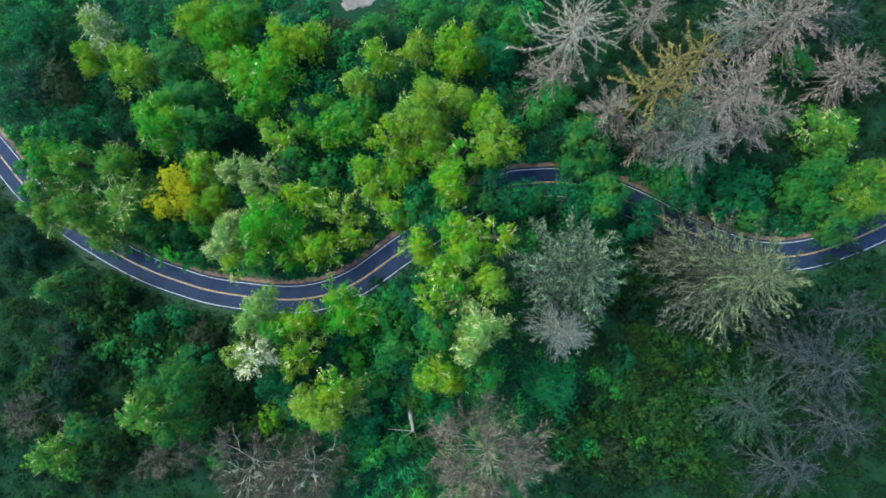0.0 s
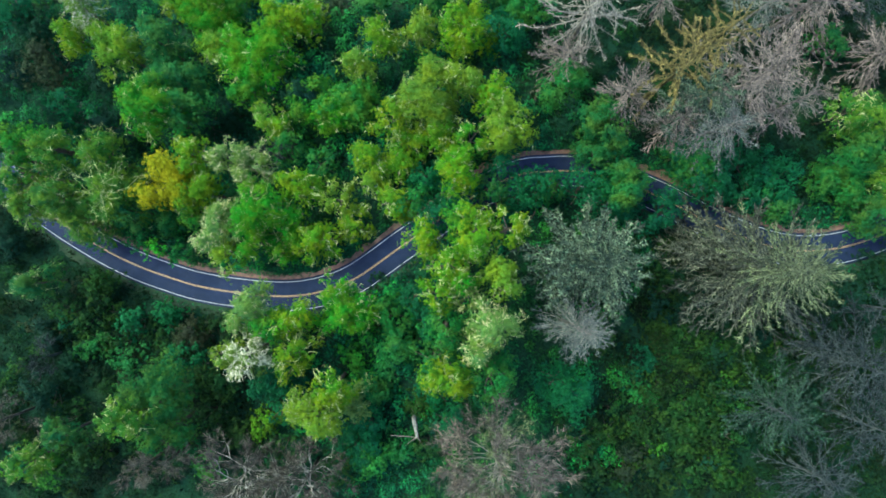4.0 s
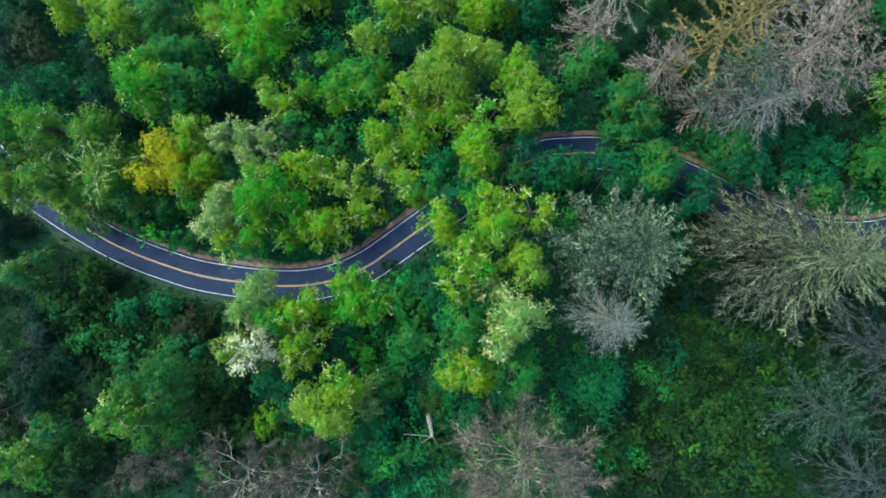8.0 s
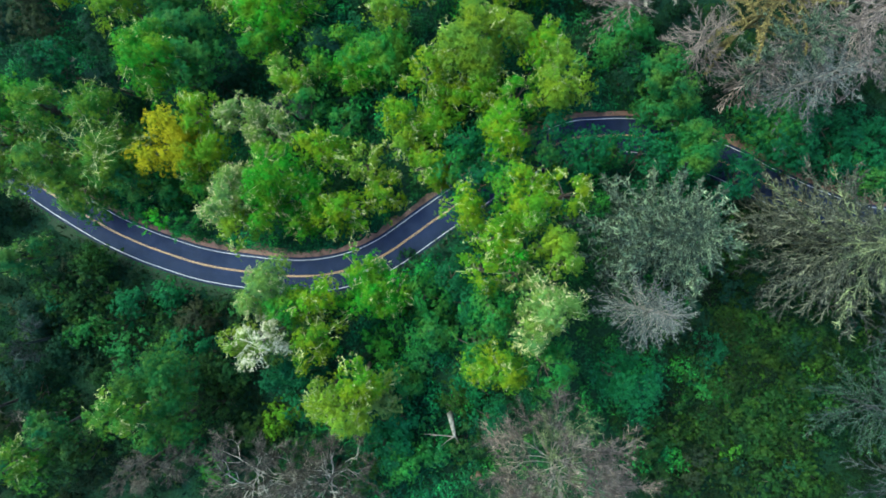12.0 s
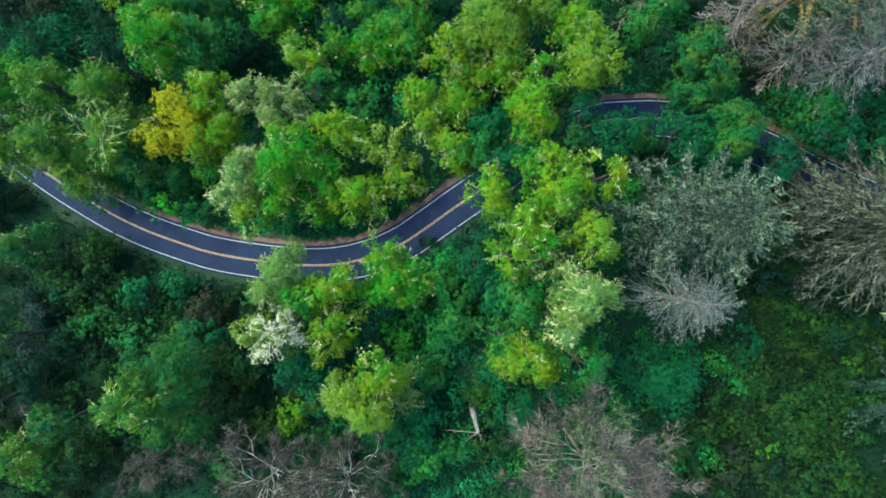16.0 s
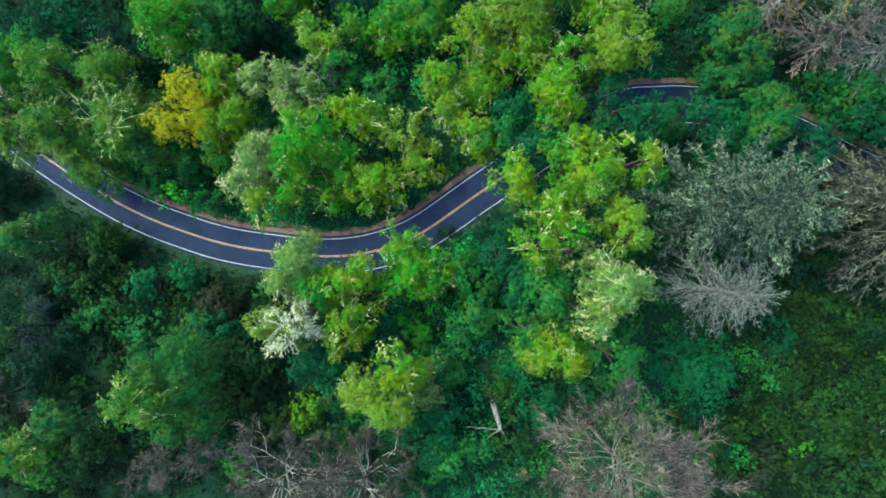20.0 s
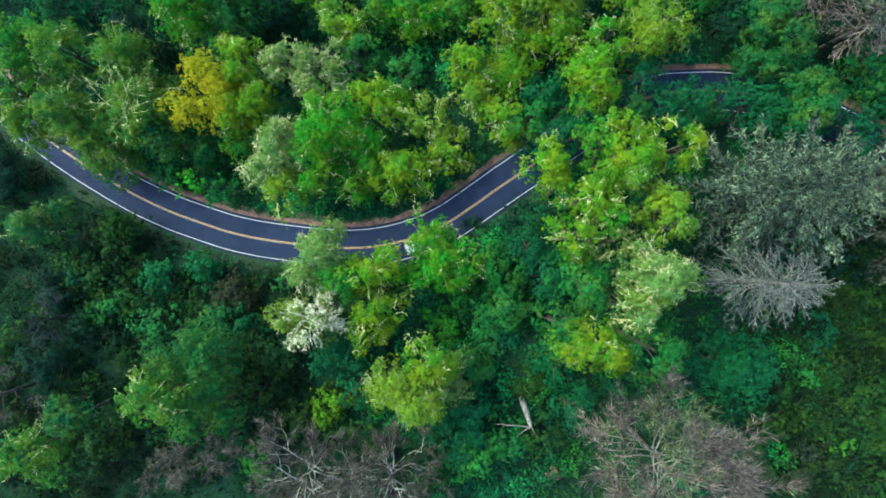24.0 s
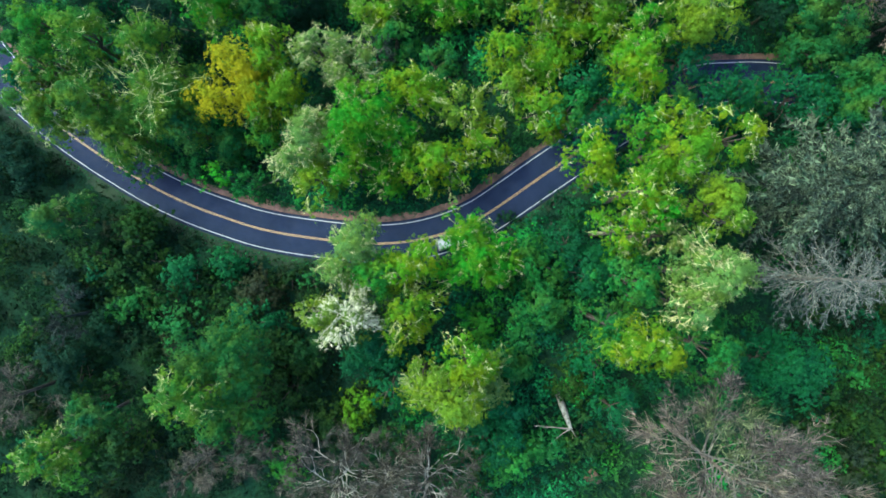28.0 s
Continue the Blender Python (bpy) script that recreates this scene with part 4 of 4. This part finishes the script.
shrub(-1.9, -21.8, 6.0, 4.6, "mid")
shrub(-7.6, -7.8, 1.5, 3.7, "dark")
shrub(45.9, -28.1, 7.0, 2.5, "sage")
shrub(52.9, -21.7, 6.0, 2.7, "sage")
shrub(43.1, -17.2, 5.0, 2.7, "sage")
shrub(38.7, -13.9, 5.0, 2.5, "dull")
shrub(40.4, -39.8, 10.0, 2.6, "sage")
shrub(46.7, -40.2, 10.0, 2.4, "dull")
shrub(35.4, -34.7, 9.0, 2.4, "dull")
shrub(53.9, -37.9, 10.0, 2.8, "dull")
shrub(33.0, -31.3, 8.0, 2.4, "dull")
shrub(40.4, -24.7, 6.0, 2.3, "dull")
shrub(55.1, -26.5, 8.0, 2.4, "sage")
shrub(-74.2, -12.4, 0.0, 2.8, "dull")
shrub(-80.1, -14.4, 1.0, 2.6, "dull")
shrub(-69.6, -20.2, 1.0, 2.6, "olive")
shrub(-48.0, -34.5, 6.0, 2.7, "dull")
shrub(-54.1, -31.0, 5.0, 2.5, "olive")
shrub(-77.5, -36.4, 7.0, 2.5, "dull")
shrub(-94.5, 46.5, -8.0, 8.2, "dark")
shrub(-90.6, 38.0, -6.0, 7.2, "brown")
shrub(-99.1, 38.3, -7.0, 6.9, "dark")
shrub(-76.3, 36.7, -6.0, 6.6, "dark")
shrub(86.0, -4.6, 9.0, 7.7, "dark")
shrub(80.2, -11.6, 9.0, 7.2, "dark")
shrub(70.2, -17.6, 8.0, 5.2, "olive")
shrub(28.7, 33.1, -2.0, 6.1, "mid")
shrub(-29.3, 40.6, -6.0, 6.3, "dark")
shrub(-24.4, 50.4, -8.0, 5.8, "brown")
shrub(-25.2, 18.3, -5.0, 6.3, "dark")
shrub(36.3, -24.8, 7.0, 6.5, "teal")
shrub(42.0, -9.6, 4.0, 5.9, "olive")
shrub(-97.7, 0.1, -3.0, 7.0, "dark")
shrub(-74.7, -44.6, 8.0, 5.7, "dull")
shrub(42.9, -19.2, 5.0, 4.0, "dull")
shrub(40.8, -14.5, 4.0, 4.5, "dull")
shrub(51.3, -21.6, 5.0, 4.0, "dull")
shrub(37.5, -30.7, 7.0, 5.2, "mid")
shrub(45.1, -39.6, 9.0, 5.7, "dull")
shrub(-87.1, -45.0, 7.0, 2.4, "lime")



def thicket(seed, count, x0, x1, y0, y1, tones):
    """More bushes of the understorey, spread over a stretch of the slope."""
    rng = np.random.default_rng(seed)
    taken = []
    while len(taken) < count:
        x, y = rng.uniform(x0, x1), rng.uniform(y0, y1)
        r = rng.uniform(2.0, 3.9)
        if abs(float(from_road(x, y)[0][0])) < r + 4.2 or any(math.hypot(x - a, y - b) < 0.75 * (r + q) for a, b, q in taken):
            continue
        taken.append((x, y, r))
        shrub(round(x, 1), round(y, 1), land_at(x, y) + rng.uniform(2.2, 5.0), r, tones[rng.integers(len(tones))])


thicket(41, 50, -92, -44, -47, -9, ("olive", "dull", "forest", "brown", "teal", "dark", "dull"))
thicket(42, 26, 28, 66, -47, -12, ("olive", "dull", "olive", "dark", "dull"))
thicket(43, 12, -26, 0, -43, -15, ("mid", "teal", "forest", "dull"))

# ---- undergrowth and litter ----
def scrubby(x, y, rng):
    """Where the dimmed olive scrub goes: south of the road, but not in its middle, and among the dead spruces."""
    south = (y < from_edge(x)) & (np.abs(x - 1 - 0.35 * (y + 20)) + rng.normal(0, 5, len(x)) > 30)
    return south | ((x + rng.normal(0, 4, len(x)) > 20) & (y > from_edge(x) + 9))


def from_edge(x):
    return np.interp(x, LINE[:, 0], LINE[:, 1])


def bushy(name, label, category, material, rng, p, n, own, size, wide):
    """Leaves of many low plants as one sheet of stuff; own: a number of its own for each plant."""
    v, f = leaves(rng, p, n + [0, 0, -0.25], size, wide, n + [0, 0, 0.25])
    me = mesh_from(name, v, f, material)
    me.attributes.new("bush", "FLOAT", "POINT").data.foreach_set("value", np.repeat(own, 3).astype(np.float32))
    tagged(new(name, me), label, category, kind="stuff")


def undergrowth():
    rng = np.random.default_rng(21)
    x, y = np.meshgrid(np.arange(-122, 112, 3.5), np.arange(-68, 72, 3.5))
    x, y = x.ravel() + rng.uniform(-2, 2, x.size), y.ravel() + rng.uniform(-2, 2, x.size)
    d, _ = from_road(x, y)
    r = np.minimum(rng.uniform(1.1, 2.9, len(x)), np.where(d > 0, d - 4.1, -d - 3.7))
    keep = r > 0.5
    keep &= np.hypot(x + 20.0, y - 57.5) > 7.5
    x, y, r = x[keep], y[keep], r[keep]
    z = land(x, y)
    own = rng.random(len(x))
    k = rng.choice(len(x), len(x) * 185, p=r**2 / (r**2).sum())
    n = unit(rng.normal(0, 1, (len(k), 3)) + [0, 0, 0.7])
    n[:, 2] = np.abs(n[:, 2])
    lump = 1 + 0.3 * np.sin(n[:, 0] * 5 + k) * np.sin(n[:, 1] * 5 + k * 1.7)
    p = np.stack([x[k], y[k], z[k] + 0.1], -1) + n * (r[k] * lump * rng.uniform(0.78, 1.0, len(k)))[:, None] * [1, 1, 1.5]
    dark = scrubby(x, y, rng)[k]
    for name, material, label, mine in (("undergrowth", UNDERGROWTH, "dense dark green undergrowth covering the forest floor", ~dark), ("scrub", DIMMED_SCRUB, "olive scrub of low forest-floor bushes, lens falloff dimming put into its colour", dark)):
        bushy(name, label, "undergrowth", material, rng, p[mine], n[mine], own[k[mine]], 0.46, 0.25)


undergrowth()


def ground_cover():
    rng = np.random.default_rng(23)
    p = np.column_stack([rng.uniform(-122, 112, 70000), rng.uniform(-68, 72, 70000)])
    d, _ = from_road(p[:, 0], p[:, 1])
    p = p[np.where(d > 0, d > 5.2, -d > 4.2) & (np.hypot(p[:, 0] + 20.0, p[:, 1] - 57.5) > 6)]
    z = land(p[:, 0], p[:, 1]) + rng.uniform(0.1, 0.9, len(p))
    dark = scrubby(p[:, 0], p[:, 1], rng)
    for material, mine in ((UNDERGROWTH, ~dark), (DIMMED_SCRUB, dark)):
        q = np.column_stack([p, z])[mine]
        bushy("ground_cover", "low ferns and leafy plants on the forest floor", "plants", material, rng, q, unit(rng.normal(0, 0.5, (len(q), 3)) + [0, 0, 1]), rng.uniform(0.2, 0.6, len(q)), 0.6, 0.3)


ground_cover()


def verge_plants():
    rng = np.random.default_rng(22)
    k = rng.integers(0, len(LINE), 15000)
    side = np.where(rng.random(15000) < 0.65, 1, -1)
    off = np.where(side > 0, 4.55 + rng.exponential(0.75, 15000), 3.7 + rng.exponential(1.5, 15000))
    p = LINE[k] + NORMAL[k] * (side * off)[:, None] + rng.normal(0, 0.3, (15000, 2))
    d, _ = from_road(p[:, 0], p[:, 1])
    p = p[np.abs(d) > 3.6]
    z = road_height(p[:, 0]) + rng.uniform(0.02, 0.4, len(p))
    bushy("verge_plants", "low weeds and grass tufts along the road's edges", "plants", UNDERGROWTH, rng, np.column_stack([p, z]), unit(rng.normal(0, 0.6, (len(p), 3)) + [0, 0, 1]), rng.uniform(0.3, 0.75, len(p)), 0.4, 0.2)


verge_plants()


# ---- the snag, the fallen limb, bare earth ----
def snag(x, y):
    rng = np.random.default_rng(31)
    z = land_at(x, y) - 0.2
    ob = thing("tree_snag", x, y, z, "broken pale dead trunk leaning over the undergrowth", "dead tree")
    path = np.array([[0, 0.6, 0], [0.25, -0.6, 2.6], [0.6, -2.0, 4.4], [1.0, -3.4, 5.8]])
    part("trunk", mesh_from("trunk", *tube(path, [0.6, 0.52, 0.4, 0.26], 8), BLEACHED, True), ob)
    for end in ((-4.2, -3.0, 5.6), (1.9, -4.9, 5.4), (-1.4, -5.2, 5.6)):
        out = []
        a = path[3]
        b = np.array(end)
        line = limb_path(rng, a, b, 0.15, 5)
        out.append(tube(line, np.linspace(0.11, 0.04, 5), 5))
        for _ in range(4):
            q = line[rng.integers(2, 5)]
            out.append(tube(limb_path(rng, q, q + unit(b - a + rng.normal(0, 1.2, 3)) * rng.uniform(0.7, 1.6), 0.2, 3), [0.05, 0.035, 0.02], 4))
        part("limb", mesh_from("limb", *joined(out), SILVER_BARK, True), ob)


snag(-7.1, -34.0)


def fallen_limb(x, y):
    z = land_at(x, y) + 0.35
    ob = thing("fallen_limb", x, y, z, "fallen pale dead limb lying beside the road", "fallen branch")
    part("stem", mesh_from("stem", *tube([[-2.6, -1.1, -0.1], [-0.8, -0.2, 0.15], [1.2, 0.5, 0.2], [2.8, 1.4, 0.5]], [0.06, 0.11, 0.15, 0.19], 6), SILVER_BARK, True), ob)
    part("twig", mesh_from("twig", *tube([[-0.8, -0.2, 0.15], [-1.4, 0.4, 0.35], [-2.4, 0.7, 0.5]], [0.07, 0.05, 0.02], 4), SILVER_BARK, True), ob)


fallen_limb(-55.0, -1.9)


def earth_patch(name, x, y, rx, ry, material, label, category, seed, lift=0.12):
    """A bare patch of ground with a ragged outline that follows the land."""
    rng = np.random.default_rng(seed)
    a = np.linspace(0, 2 * math.pi, 40, endpoint=False)
    wob = 1 + 0.2 * np.sin(a * 3 + seed) + rng.normal(0, 0.06, 40)
    rings = np.linspace(0.0, 1.0, 7)[1:]
    px = np.concatenate([[x], *[x + np.cos(a) * rx * wob * q for q in rings]])
    py = np.concatenate([[y], *[y + np.sin(a) * ry * wob * q for q in rings]])
    pz = land(px, py) + np.concatenate([[lift], *[np.full(40, lift if q < 1 else -0.3) for q in rings]])
    f = [(0, 1 + k, 1 + (k + 1) % 40) for k in range(40)]
    for s in range(5):
        for k in range(40):
            o, u = 1 + s * 40, 1 + (s + 1) * 40
            f += [(o + k, u + k, u + (k + 1) % 40), (o + k, u + (k + 1) % 40, o + (k + 1) % 40)]
    tagged(new(name, mesh_from(name, np.stack([px, py, pz], -1), np.array(f), material, True)), label, category, kind="structure")


earth_patch("bare_earth", -2.0, -45.4, 1.2, 0.9, RED_DIRT, "small patch of bare reddish earth among bushes", "earth", 3, 1.4)
earth_patch("gravel_clearing", -20.0, 58.0, 4.5, 2.8, GRAVEL, "pale pinkish gravel clearing among trees", "gravel", 8)


# ---- the car ----
WHITE_PAINT = plain_material("white_car_paint", (0.32, 0.36, 0.38), 0.35, 0.0, 0.4)
GLASS = plain_material("tinted_car_glass", (0.02, 0.025, 0.03), 0.05, 0.0, 0.5)
RUBBER, TRIM = plain_material("tyre_rubber", (0.02, 0.02, 0.02), 0.85), plain_material("black_trim", (0.03, 0.03, 0.035), 0.6)
RIM, LAMP, TAIL = plain_material("alloy_rim", (0.5, 0.5, 0.52), 0.3, 0.9), plain_material("headlamp_lens", (0.75, 0.78, 0.8), 0.1), plain_material("tail_lamp_lens", (0.35, 0.02, 0.02), 0.2)


def block(x0, x1, y0, y1, z0, z1, bevel=0.04, taper=(1, 1), shift=0.0):
    """A bevelled box whose top is narrowed by taper and moved along x by shift."""
    bm = bmesh.new()
    bmesh.ops.create_cube(bm, size=1)
    for v in bm.verts:
        up = v.co.z > 0
        v.co = Vector(((x0 + x1) / 2 + v.co.x * (x1 - x0) * (taper[0] if up else 1) + (shift if up else 0), (y0 + y1) / 2 + v.co.y * (y1 - y0) * (taper[1] if up else 1), z1 if up else z0))
    bmesh.ops.bevel(bm, geom=list(bm.edges), offset=bevel, segments=2, affect="EDGES", profile=0.6)
    return bm


def wheel(car, x, y):
    w = part("wheel", mesh_from("tyre", *tube([[0, -0.13, 0], [0, -0.09, 0], [0, 0.09, 0], [0, 0.13, 0]], [0.28, 0.35, 0.35, 0.28], 20), RUBBER, True), car)
    w.location = (x, y, 0.35)
    part("rim", mesh_from("rim", *tube([[0, -0.125, 0], [0, -0.12, 0], [0, 0.12, 0], [0, 0.125, 0]], [0.02, 0.24, 0.24, 0.02], 16), RIM, True), w)


def suv(x, y):
    k = int(from_road(x, y)[1][0])
    yaw = math.degrees(math.atan2(TANGENT[k][1], TANGENT[k][0]))
    at = LINE[k] - NORMAL[k] * 1.55
    up = math.degrees(math.atan2(float(road_height(at[0] + 2) - road_height(at[0] - 2)), 4))
    car = thing("car", 0, 0, 0, "white estate car with a pale roof driving on the asphalt road", "car")
    car.matrix_world = pose(at[0], at[1], float(road_height(at[0])) + 0.045, 0, -up, yaw)
    part("body", block(-2.4, 2.35, -0.93, 0.93, 0.32, 1.0, 0.12, (0.97, 0.95)), car, WHITE_PAINT)
    part("bonnet", block(0.95, 2.25, -0.82, 0.82, 0.98, 1.1, 0.05, (0.92, 0.92), -0.04), car, WHITE_PAINT)
    part("cabin", block(-2.25, 1.05, -0.84, 0.84, 0.98, 1.66, 0.06, (0.78, 0.86), -0.12), car, GLASS, "dark tinted cabin windows")
    part("roof", block(-2.0, 0.48, -0.76, 0.76, 1.64, 1.74, 0.04, (0.95, 0.92)), car, WHITE_PAINT)
    for s in (-1, 1):
        part("roof_rail", block(-1.8, 0.3, s * 0.68 - 0.025, s * 0.68 + 0.025, 1.74, 1.8, 0.015), car, TRIM)
        part("mirror", block(0.7, 0.88, s * 1.0 - 0.1, s * 1.0 + 0.1, 1.0, 1.16, 0.04), car, WHITE_PAINT)
        part("headlight", block(2.18, 2.34, s * 0.68 - 0.16, s * 0.68 + 0.16, 0.74, 0.9, 0.03), car, LAMP)
        part("tail_light", block(-2.42, -2.3, s * 0.8 - 0.08, s * 0.8 + 0.08, 0.75, 1.02, 0.02), car, TAIL)
        for px in (-1.5, 1.45):
            wheel(car, px, s * 0.82)
    part("front_bumper", block(2.25, 2.45, -0.85, 0.85, 0.36, 0.6, 0.06), car, TRIM)
    part("rear_bumper", block(-2.48, -2.3, -0.85, 0.85, 0.36, 0.6, 0.06), car, TRIM)
    return car


suv(-23.6, -9.6)
